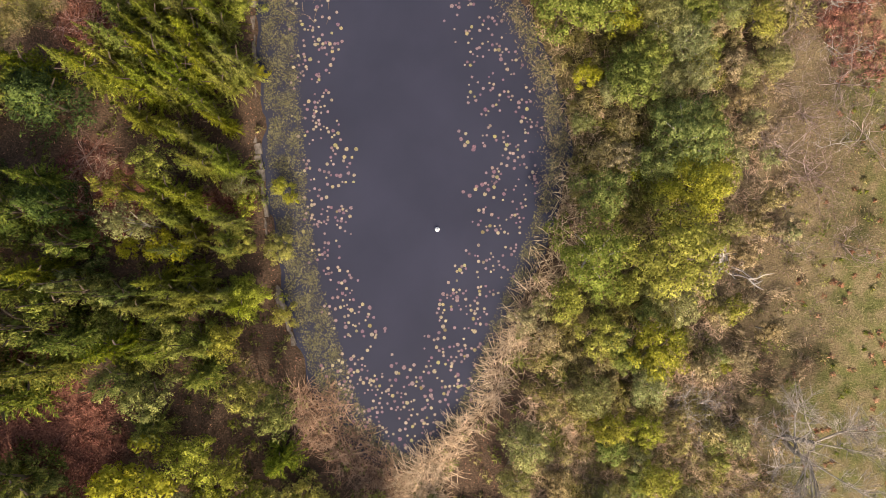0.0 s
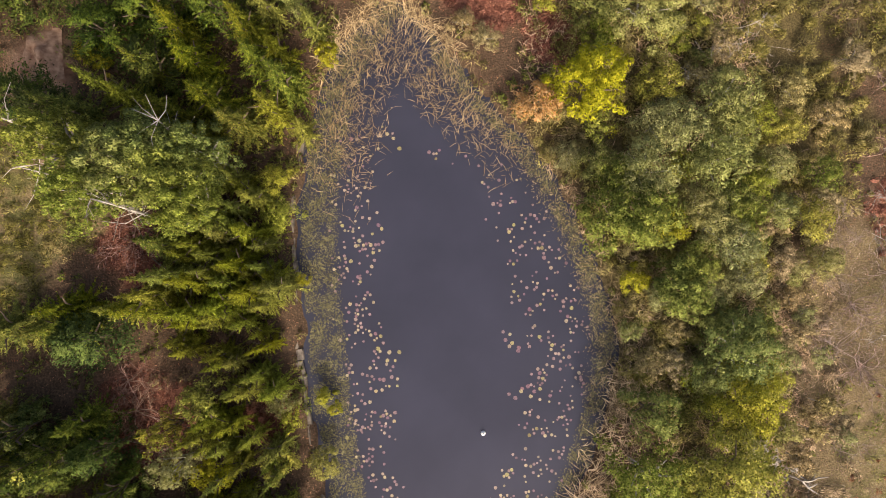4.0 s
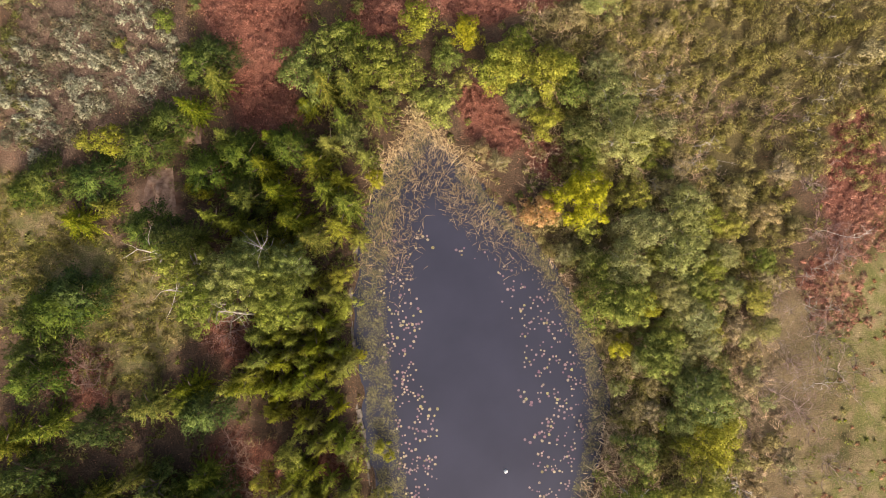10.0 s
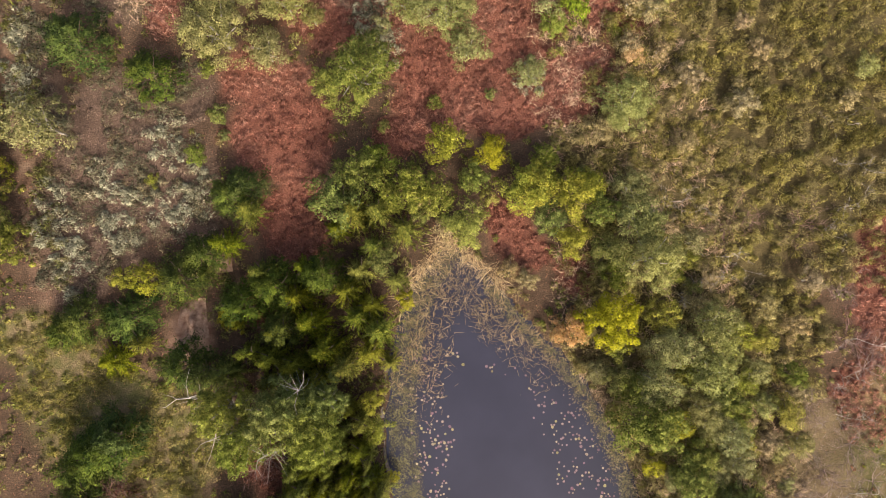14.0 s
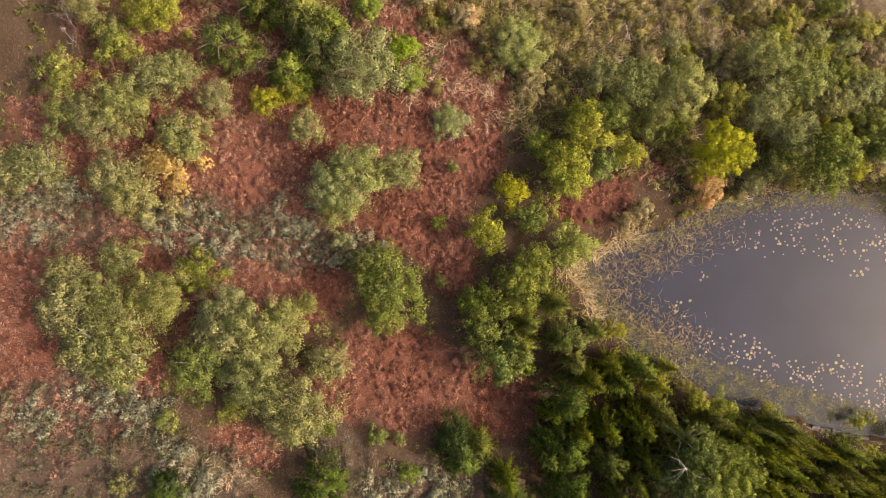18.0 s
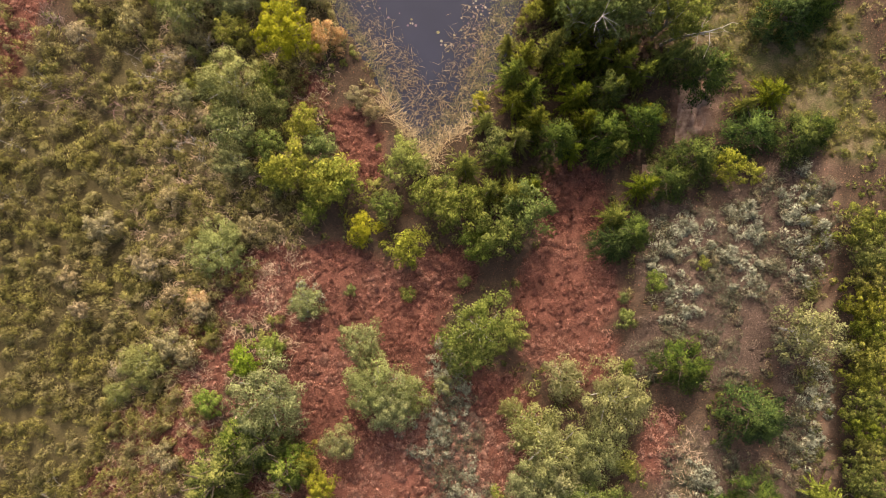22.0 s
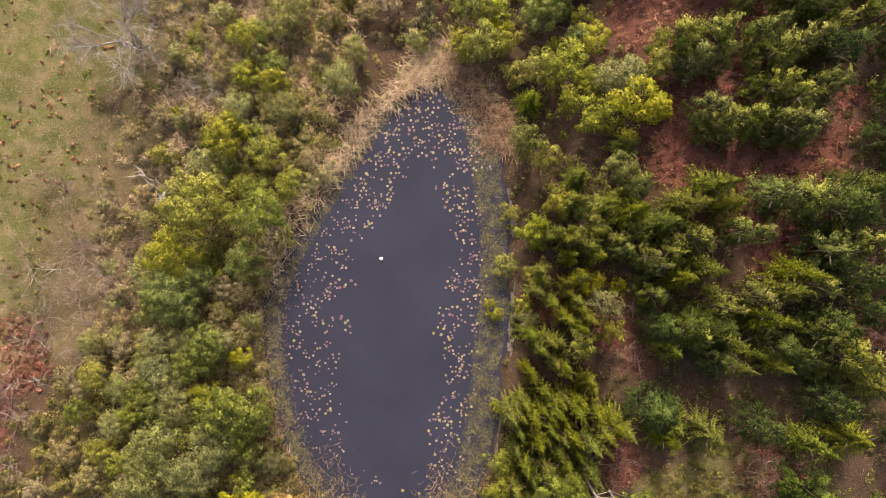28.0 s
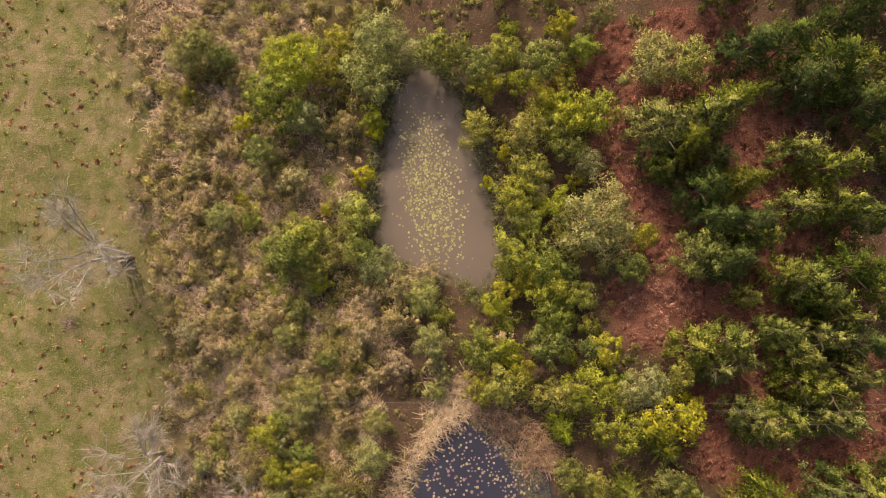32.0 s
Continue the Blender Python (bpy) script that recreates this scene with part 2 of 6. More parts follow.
def ground_material():
    """Soil and cover: attribute zone_a = bracken, meadow, heather; zone_b = thicket, straw, bare soil."""
    m, n, l, b = mat("ground", 0.95, 0.1)
    za, zb = n.new("ShaderNodeAttribute"), n.new("ShaderNodeAttribute")
    za.attribute_name, zb.attribute_name = "zone_a", "zone_b"
    sa, sb = n.new("ShaderNodeSeparateColor"), n.new("ShaderNodeSeparateColor")
    l.new(za.outputs["Color"], sa.inputs[0]), l.new(zb.outputs["Color"], sb.inputs[0])
    fine, mid, big = noise_node(n, l, 13.0, 10), noise_node(n, l, 1.3, 7), noise_node(n, l, 0.22, 4)

    def tone(f, *stops):
        r = ramp(n, stops)
        l.new(f, r.inputs[0])
        return r.outputs[0]
    litter = tone(fine, (0.3, (0.035, 0.026, 0.017)), (0.55, (0.085, 0.055, 0.036)), (0.75, (0.15, 0.1, 0.065)))
    red = tone(fine, (0.3, (0.066, 0.024, 0.017)), (0.5, (0.15, 0.06, 0.041)), (0.72, (0.265, 0.122, 0.085)))
    green = tone(fine, (0.3, (0.066, 0.077, 0.021)), (0.5, (0.118, 0.122, 0.038)), (0.72, (0.18, 0.168, 0.068)))
    tan = tone(fine, (0.3, (0.105, 0.08, 0.04)), (0.55, (0.19, 0.148, 0.08)), (0.75, (0.29, 0.235, 0.14)))
    meadow = mixc(n, l, tone(mid, (0.42, (0, 0, 0)), (0.62, (1, 1, 1))), green, tan)
    heath = tone(fine, (0.3, (0.045, 0.03, 0.022)), (0.5, (0.098, 0.065, 0.048)), (0.75, (0.18, 0.125, 0.095)))
    olive = tone(fine, (0.3, (0.04, 0.032, 0.014)), (0.5, (0.085, 0.068, 0.03)), (0.75, (0.15, 0.118, 0.058)))
    soil = tone(mid, (0.3, (0.19, 0.1, 0.065)), (0.7, (0.38, 0.26, 0.18)))
    c = litter
    for f, k in ((sb.outputs[0], olive), (sa.outputs[0], red), (sa.outputs[2], heath), (sb.outputs[1], tan), (sa.outputs[1], meadow), (sb.outputs[2], soil)):
        c = mixc(n, l, f, c, k)
    hv = n.new("ShaderNodeHueSaturation")
    mr = n.new("ShaderNodeMapRange")
    mr.inputs["From Min"].default_value, mr.inputs["From Max"].default_value = 0.3, 0.7
    mr.inputs["To Min"].default_value, mr.inputs["To Max"].default_value = 0.68, 1.32
    both = n.new("ShaderNodeMath")
    both.operation = "MULTIPLY_ADD"
    both.inputs[1].default_value = 0.5
    half = n.new("ShaderNodeMath")
    half.operation = "MULTIPLY"
    half.inputs[1].default_value = 0.5
    l.new(big, half.inputs[0]), l.new(mid, both.inputs[0]), l.new(half.outputs[0], both.inputs[2])
    l.new(both.outputs[0], mr.inputs["Value"]), l.new(mr.outputs[0], hv.inputs["Value"]), l.new(c, hv.inputs["Color"])
    l.new(hv.outputs[0], b.inputs["Base Color"])
    bp = n.new("ShaderNodeBump")
    bp.inputs["Strength"].default_value, bp.inputs["Distance"].default_value = 0.8, 0.08
    l.new(fine, bp.inputs["Height"]), l.new(bp.outputs[0], b.inputs["Normal"])
    return m


# ---- the plan: two ponds, the rise to the west, and the zones of cover ----
POND_W = ((-11.6, -2.6), (-10.8, -4.2), (-9.6, -5.3), (-8, -6.3), (-5, -7.0), (-2, -7.8), (2, -8.1), (8, -8.2), (12, -8.0), (15, -7.3), (18, -6.3), (20, -4.9), (21.2, -3.0))
POND_E = ((-11.6, -2.4), (-10.8, -0.8), (-9, 1.4), (-7, 2.4), (-3.4, 4.1), (-1, 5.3), (1.7, 6.4), (4, 6.8), (6, 6.6), (8.7, 5.9), (11, 5.0), (13, 4.0), (14.5, 2.9), (16.5, 1.2), (18.5, 0.1), (20, -1.1), (21.2, -2.9))
MUD_W = ((-33, -2.8), (-31, -4.6), (-28.8, -5.0), (-25.9, -5.6), (-22, -5.8), (-20, -6.1), (-19, -5.2))
MUD_E = ((-33, -2.5), (-31, -0.8), (-28, 0.1), (-25, 1.1), (-22.3, 1.5), (-20.6, 0.2), (-19, -4.6))


def edge(table, y):
    a = np.array(table)
    return sum(np.interp(y + d, a[:, 0], a[:, 1]) for d in (-0.7, 0, 0.7)) / 3


def inside(x, y, w, e, lo, hi):
    """Metres in from the bank, below zero on land."""
    wob = 0.25 * np.sin(1.7 * x + 0.9 * y) + 0.2 * np.sin(2.6 * y - 1.1 * x)
    d = np.minimum(np.minimum(x - edge(w, y), edge(e, y) - x), np.minimum(y - lo, hi - y))
    return d + wob * 0.5


def pond(x, y):
    return inside(x, y, POND_W, POND_E, -11.9, 21.4)


def mud(x, y):
    return inside(x, y, MUD_W, MUD_E, -33.2, -18.8)


def smooth(v, a, b):
    s = np.clip((v - a) / (b - a), 0, 1)
    return s * s * (3 - 2 * s)


def ripple(x, y, s=1.0, k=0.0):
    return (np.sin(0.9 * s * x + 1.3 * s * y + k) + np.sin(1.7 * s * x - 0.8 * s * y + 2 * k + 1) + np.sin(0.5 * s * x - 2.1 * s * y + 3 * k + 2)) / 3


def rise(x, y):
    return 0.3 + 2.7 * smooth(-x, 9, 20) + 1.5 * smooth(-x, 18, 27) + 1.2 * smooth(-x, 9, 17) * smooth(y, 20, 32) * (1 - smooth(-x, 19, 26)) - 0.8 * smooth(x, 9, 18) + 0.1 * ripple(x, y, 0.8) + 0.05 * ripple(x, y, 2.3, 1)


def ground_z(x, y):
    wet = np.maximum(pond(x, y), mud(x, y))
    return rise(x, y) * (1 - smooth(wet, -0.5, 0.3)) - 0.9 * smooth(wet, -0.3, 0.9)


def patch(x, y, cx, cy, rx, ry, soft=0.35, k=0.0):
    """1 inside a ragged ellipse, 0 outside."""
    d = np.sqrt(((x - cx) / rx) ** 2 + ((y - cy) / ry) ** 2) + 0.22 * ripple(x, y, 0.9, k) + 0.12 * ripple(x, y, 2.4, k + 1)
    return 1 - smooth(d, 1 - soft / 2, 1 + soft / 2)


def several(x, y, spots):
    r = np.zeros_like(x)
    for n, s in enumerate(spots):
        r = np.maximum(r, patch(x, y, *s, k=n * 1.3))
    return r


RED_A = ((-12.1, 24.9, 1.9, 1.7), (-12.1, 29.4, 2.8, 3.1), (-12.7, 33.1, 2.5, 2.4), (-1.8, 31.1, 3.2, 2.0), (-3.0, 33.3, 2.1, 2.1), (2.7, 37.2, 1.6, 3.9), (12.5, 41.3, 3.1, 2.4), (0.1, 42.7, 1.1, 2.1), (-8.6, 36.5, 1.6, 1.8), (-8.9, 43.0, 1.0, 2.1), (1.9, 29.3, 2.8, 1.4), (5.8, 29.6, 2.1, 1.4), (-17.8, 37.8, 1.2, 1.9), (3.9, 31.2, 2.5, 1.8), (7.8, 31.5, 2.1, 1.8), (-4.8, 29.0, 2.1, 1.4), (9.2, 35.9, 1.4, 2.1), (15.2, 45.3, 2.7, 1.9), (9.3, 47.7, 2.8, 1.8), (5.4, 44.5, 1.8, 1.4))
RED_B = ((-2.9, 56.3, 1.8, 1.6), (-12.5, 55.0, 2.6, 2.7), (0.7, 51.7, 1.0, 2.1), (-0.3, 43.0, 0.9, 2.4), (-9.5, 42.2, 1.2, 2.4), (-3.8, 44.4, 1.6, 1.0), (3.7, 32.3, 2.8, 2.1), (10.6, 36.2, 2.2, 2.8), (10.6, 39.7, 2.2, 2.1), (-12.2, 23.7, 2.0, 2.1), (1.0, 22.1, 1.4, 1.8), (2.0, 20.5, 1.4, 1.4), (4.8, 18.8, 1.2, 1.4), (24.7, 16.1, 1.9, 3.9), (24.1, 12.5, 2.2, 2.5), (22.0, 8.4, 2.0, 2.8))
RED = RED_A + RED_B + ((-4, 47, 9, 10), (8, 52, 6, 6), (-11, 53, 5, 7), (-8, 39, 4, 4), (5.5, 31, 4, 2.5), (1, 39, 6, 6), (-16.5, 51, 4.5, 8), (-19, 60, 5, 5))
RED_SOUTH = ((-19, -22, 6, 11), (-20, -9, 5, 6), (-14.1, -16.2, 2.2, 3.1), (-14.0, -21.9, 1.8, 3.0), (-13.4, -26.1, 1.2, 2.3), (-11.8, -30.2, 1.7, 1.4), (-14.1, -31.3, 1.5, 2.0), (-18.5, -16.5, 2.5, 1.6), (-16.9, -11.3, 1.7, 1.6), (-17.5, -8.0, 1.6, 2.2), (-22.4, -18.4, 2.5, 1.6), (-21.1, -24.7, 1.2, 1.7), (-23.3, -26.4, 2.1, 1.9), (4.8, -18.4, 1.0, 0.8), (4.9, -28.8, 1.1, 0.9), (-22.8, -3.1, 2.1, 1.6), (-15.6, 2.4, 1.5, 2.4), (-10.2, 1.7, 1.3, 1.0), (-27.1, 0.8, 1.2, 1.2), (-15.2, 9.9, 1.2, 1.6), (-14.8, 2.1, 1.6, 1.9), (-22.8, 8.8, 1.7, 1.5), (-14.6, 19.9, 0.9, 1.7))
HEATH = ((-20.5, 46, 4.5, 6), (-22, 55, 3.5, 5), (-22.1, 26.1, 3.5, 4.1), (-18.1, 25.9, 2.2, 2.2), (-24.1, 23.0, 1.9, 2.2), (-17.6, 27.6, 1.8, 1.9), (-21.0, 29.8, 3.4, 4.1), (-21.7, 25.3, 2.1, 1.9), (-20.0, 39.4, 1.9, 2.9), (-17.5, 31.4, 1.5, 1.6), (-25.1, 33.9, 1.2, 3.8), (-25.9, 38.9, 1.2, 2.5), (-22.5, 39.2, 1.9, 1.9), (-6.1, 40.0, 1.5, 3.9), (-7.3, 45.5, 2.1, 3.8), (-8.5, 53.3, 1.8, 3.8), (-9.9, 55.8, 1.3, 2.8), (-6.5, 39.4, 1.4, 2.4), (-16.4, 32.6, 0.9, 1.3), (-6.5, 44.3, 1.8, 1.4))
GRASSY = ((-24.5, 17.3, 1.9, 1.9), (-19.9, 12.1, 3.2, 2.5), (-21.4, 14.2, 2.3, 1.6), (-25.4, 15.3, 1.4, 1.5), (-20.6, 9.4, 2.3, 1.3), (-25.3, 15.9, 2.1, 3.4), (-22.7, 15.6, 1.7, 1.6), (-26.7, 18.9, 1.9, 1.6), (-17.7, 11.6, 1.3, 1.5))
STRAWY = ((18, 2, 3, 5), (19.5, 6, 2.5, 3), (17.5, -4, 2.5, 3), (13.5, -15.3, 2.2, 2.1), (12.4, -12.6, 2.0, 1.5), (8.7, -14.3, 1.5, 2.0), (14.2, -5.6, 1.5, 2.4), (15.2, 0.1, 1.2, 2.3), (15.5, 4.0, 1.5, 1.9), (15.0, -3.0, 1.8, 1.4), (4.4, -12.1, 2.0, 2.0), (13.3, -15.3, 2.2, 2.1), (8.6, -15.7, 1.7, 1.7), (13.4, -11.9, 2.0, 2.0), (6.5, -11.0, 1.4, 2.3), (4.3, -26.8, 1.7, 1.4), (12.4, -9.0, 2.1, 2.0), (7.7, -35.1, 1.4, 2.4), (10.8, -25.0, 1.4, 1.7), (-0.3, -20.2, 2.0, 1.1), (3.5, -17.7, 2.0, 1.4), (4.9, -14.8, 2.0, 1.7), (16.5, 5.8, 1.5, 1.7), (15.5, 1.4, 1.2, 2.4), (14.1, -3.4, 1.8, 1.6), (13.0, -9.8, 2.3, 1.9), (-19.3, 38.6, 0.7, 1.9), (4, -16.5, 3, 1.5))
THICK = ((20, 29, 12, 11), (21, 41, 11, 9), (13.5, 34, 4, 6), (12, 15, 8, 8), (9, 24, 5, 5), (8, -20, 6, 8), (8, -9, 4, 6), (10, 6, 4, 8), (24, 30, 8, 14), (6, -34, 8, 6), (13, -20, 3, 9), (12, -31, 4, 6))


def track(y):
    """The dirt track along the hedge."""
    return -25.9 - 0.09 * (y - 25)


def zones(x, y):
    meadow = np.maximum(smooth(x + 1.5 * ripple(x, y, 0.6) + 0.7 * ripple(x, y, 1.7, 5) - 3.4 * smooth(y, -13, -4) - 3.0 * smooth(y, -4, 2), 12.6, 17.4) * (1 - smooth(y - 0.7 * (x - 17), 3, 9)), 0.72 * several(x, y, GRASSY))
    red = np.maximum(several(x, y, RED), 0.85 * several(x, y, RED_SOUTH))
    heath, straw, thick = several(x, y, HEATH), several(x, y, STRAWY) * 0.8, several(x, y, THICK)
    bare = np.maximum(several(x, y, ((-18.4, 18.4, 1.2, 1.8), (-16.5, 22.4, 0.6, 0.9))), 0.35 * np.exp(-((x - track(y)) / 0.45) ** 4) * smooth(y, 17, 20))
    return red, meadow, heath, thick, straw, bare


def mesh_from(name, verts, faces, sizes=None):
    """A mesh out of arrays; faces is one flat index array with the same corner count (sizes) for all."""
    me = bpy.data.meshes.new(name)
    k = sizes or 4
    idx = np.asarray(faces, np.int32).reshape(-1)
    nf = len(idx) // k
    me.vertices.add(len(verts)), me.loops.add(len(idx)), me.polygons.add(nf)
    me.vertices.foreach_set("co", np.asarray(verts, np.float32).reshape(-1))
    me.loops.foreach_set("vertex_index", idx)
    me.polygons.foreach_set("loop_start", np.arange(0, nf * k, k, dtype=np.int32))
    me.update(calc_edges=True)
    return me


def build_ground():
    def axis(lo, hi, step):
        mid = np.arange(lo, hi + 0.01, step)
        far = np.array([4, 10, 22, 50, 120, 300, 700])
        return np.concatenate([lo - far[::-1], mid, hi + far])
    xs, ys = axis(-34, 30, 0.5), axis(-44, 64, 0.5)
    gx, gy = np.meshgrid(xs, ys)
    x, y = gx.ravel(), gy.ravel()
    nx = len(xs)
    i = (np.arange(len(ys) - 1)[:, None] * nx + np.arange(nx - 1)[None]).ravel()
    me = mesh_from("ground", np.stack([x, y, ground_z(x, y)], 1), np.stack([i, i + 1, i + 1 + nx, i + nx], 1))
    z = zones(x, y)
    for name, cols in (("zone_a", z[:3]), ("zone_b", z[3:])):
        at = me.attributes.new(name, "FLOAT_COLOR", "POINT")
        at.data.foreach_set("color", np.stack([*cols, np.ones_like(x)], 1).astype(np.float32).ravel())
    me.polygons.foreach_set("use_smooth", np.ones(len(me.polygons), bool))
    me.materials.append(ground_material())
    tagged(new("ground", me), "uneven heath ground with dead bracken, litter and meadow grass", "ground", kind="structure")


def water_sheet(name, w, e, lo, hi, m, label, z):
    """Water out to just under the bank."""
    ys = np.linspace(lo - 0.6, hi + 0.6, 90)
    a, b = edge(w, ys) - 0.9, edge(e, ys) + 0.9
    u = np.linspace(0, 1, 24)
    v = np.stack([(a[:, None] + (b - a)[:, None] * u).ravel(), np.repeat(ys, 24), np.full(90 * 24, z)], 1)
    i = (np.arange(89)[:, None] * 24 + np.arange(23)[None]).ravel()
    me = mesh_from(name, v, np.stack([i, i + 1, i + 25, i + 24], 1))
    me.materials.append(m)
    tagged(new(name, me), label, "water", kind="structure")


build_ground()
water_sheet("water_1", POND_W, POND_E, -11.9, 21.4, WATER, "dark still pond water with floating lily pads", 0.0)
water_sheet("water_2", MUD_W, MUD_E, -33.2, -18.8, MUDDY, "muddy brown pond water with yellow lily pads", 0.0)


# ---- plant building blocks ----
RNG = np.random.default_rng(7)


def unit(v):
    return v / np.maximum(np.linalg.norm(v, axis=-1, keepdims=True), 1e-9)


def leaves(centres, along, up, length, width, cup=0.12):
    """Pointed leaves, each a bent pair of triangles: base, two sides and a tip."""
    n = len(centres)
    along = unit(along)
    side = unit(np.cross(along, up))
    nor = np.cross(side, along)
    L, W = np.broadcast_to(length, n)[:, None], np.broadcast_to(width, n)[:, None]
    a, c = centres - along * L / 2, centres + along * L / 2
    b, d = centres + side * W / 2 + nor * W * cup, centres - side * W / 2 + nor * W * cup
    return np.stack([a, b, c, d], 1).reshape(-1, 3)


def small_leaves(centres, along, up, length, width, squash=1.0):
    """The finest leaves and needle sprays: one slim triangle each, broad end first."""
    n = len(centres)
    along = unit(along)
    side = unit(np.cross(along, up))
    L, W = np.broadcast_to(length, n)[:, None], np.broadcast_to(width, n)[:, None]
    a, c = centres - along * L / 2, centres + along * L / 2
    v = np.stack([a + side * W / 2, c, a - side * W / 2], 1)
    mid = centres[:, None]
    return (mid + (v - mid) * np.array([1, 1, squash])).reshape(-1, 3)


def blades(base, lean, length, width, droop=0.25):
    """Tapered, bent blades or fronds of two joined quads: 6 corners each."""
    n = len(base)
    L, W = np.broadcast_to(length, n)[:, None], np.broadcast_to(width, n)[:, None]
    lean = unit(lean)
    ref = np.where(np.abs(lean[:, 2:3]) > 0.9, np.array([[1.0, 0, 0]]), np.array([[0, 0, 1.0]]))
    side = unit(np.cross(lean, ref)) * W / 2
    mid = base + lean * L * 0.55
    tip = base + lean * L - np.array([0, 0, 1.0]) * L * droop
    return np.stack([base - side * 0.7, base + side * 0.7, mid + side, mid - side, tip + side * 0.15, tip - side * 0.15], 1).reshape(-1, 3)


def face_out(v, nor, corners):
    """Turn each leaf so that its face looks the way of the foliage that it belongs to."""
    q = v.reshape(-1, corners, 3)
    g = np.cross(q[:, 1] - q[:, 0], q[:, 2] - q[:, 0])
    back = np.einsum("ij,ij->i", g, nor) < 0
    q[back] = q[back][:, ::-1]
    return q.reshape(-1, 3)


def leaf_mesh(name, v, m, corners=3, dryness=None, nor=None):
    if nor is not None:
        v = face_out(v, nor, corners)
    me = mesh_from(name, v, np.arange(len(v)), corners)
    if nor is not None:
        # shade leaves with their clump, as dense foliage does
        me.attributes.new("custom_normal", "FLOAT_VECTOR", "POINT").data.foreach_set("vector", np.repeat(unit(nor), corners, 0).astype(np.float32).ravel())
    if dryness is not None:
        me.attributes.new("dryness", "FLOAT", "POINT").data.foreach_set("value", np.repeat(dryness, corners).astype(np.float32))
    me.materials.append(m)
    return me


def blade_mesh(name, v, m, dryness=None):
    k = np.arange(len(v) // 6)[:, None] * 6
    me = mesh_from(name, v, np.concatenate([k + np.array([[0, 1, 2, 3]]), k + np.array([[3, 2, 4, 5]])], 1))
    if dryness is not None:
        me.attributes.new("dryness", "FLOAT", "POINT").data.foreach_set("value", np.repeat(dryness, 6).astype(np.float32))
    me.materials.append(m)
    return me


def tubes(lines, radii, sides=4):
    """Tapered branches along polylines; returns vertices and quads."""
    V, Q, o = [], [], 0
    for pts, (r0, r1) in zip(lines, radii):
        pts = np.asarray(pts, float)
        n = len(pts)
        t = unit(np.gradient(pts, axis=0))
        ref = np.array([0.31, 0.77, 0.2]) if abs(t[0][1]) < 0.8 else np.array([0.9, 0.1, 0.3])
        s = unit(np.cross(t, ref))
        u = np.cross(t, s)
        rad = np.linspace(r0, r1, n)[:, None, None]
        ang = np.arange(sides) * 2 * np.pi / sides
        ring = pts[:, None] + rad * (np.cos(ang)[None, :, None] * s[:, None] + np.sin(ang)[None, :, None] * u[:, None])
        V.append(ring.reshape(-1, 3))
        i = o + (np.arange(n - 1)[:, None] * sides + np.arange(sides)[None]).ravel()
        j = o + (np.arange(n - 1)[:, None] * sides + (np.arange(sides)[None] + 1) % sides).ravel()
        Q.append(np.stack([i, j, j + sides, i + sides], 1))
        o += n * sides
    return np.concatenate(V), np.concatenate(Q)


def tube_mesh(name, lines, radii, m, sides=4):
    v, q = tubes(lines, radii, sides)
    me = mesh_from(name, v, q)
    me.materials.append(m)
    return me


def part(name, me, parent, label=""):
    ob = new(name, me)
    ob.parent = parent
    if label:
        tagged(ob, label)
    return ob


def dirs(n, flat=1.0):
    v = RNG.normal(size=(n, 3))
    v[:, 2] *= flat
    return unit(v)


# ---- crowns, in a unit of crown radius 1 and plant height 1 ----
def round_crown(clumps, per, leaf, spread=0.3, bottom=0.25):
    """A domed crown of leafy clumps with gaps; leaves turn outwards and up."""
    a = np.arange(clumps) * 2.4 + RNG.normal(size=clumps) * 0.3
    rr = np.sqrt((np.arange(clumps) + 0.5) / clumps) * (0.84 + 0.16 * np.sin(a * 3 + RNG.uniform(0, 6)) + 0.16 * np.sin(a * 5 + RNG.uniform(0, 6)))
    z = bottom + (0.92 - bottom) * np.sqrt(np.clip(1 - (rr * 0.93) ** 2, 0, 1)) + RNG.normal(size=clumps) * 0.1
    c = np.stack([rr * np.cos(a), rr * np.sin(a), z], 1)
    c = c[RNG.uniform(size=clumps) > 0.18]
    low = c.copy()
    low[:, :2] *= 0.8
    low[:, 2] *= 0.6
    c = np.concatenate([c, low[::2]])
    size = RNG.uniform(0.7, 1.3, len(c)) * spread
    off = dirs(len(c) * per) * (RNG.uniform(0.35, 1, (len(c) * per, 1)) ** 0.6)
    off[:, 2] = np.abs(off[:, 2]) * 0.8
    p = np.repeat(c, per, 0) + off * np.repeat(size, per)[:, None] * np.array([1, 1, 0.42])
    al = unit(off * 0.9 + dirs(len(p)) * 0.8 + np.array([0, 0, 0.1]))
    up = unit(off * 0.5 + np.array([0, 0, 0.9]) + dirs(len(p)) * 0.55)
    ll = leaf * RNG.uniform(0.7, 1.35, len(p))
    shade = off * np.array([1, 1, 1.2]) + np.repeat(c * np.array([0.35, 0.35, 0]), per, 0) + np.array([0, 0, 0.4]) + dirs(len(p)) * 0.4
    return small_leaves(p, al, up, ll, ll * 0.7, 0.5), None, shade


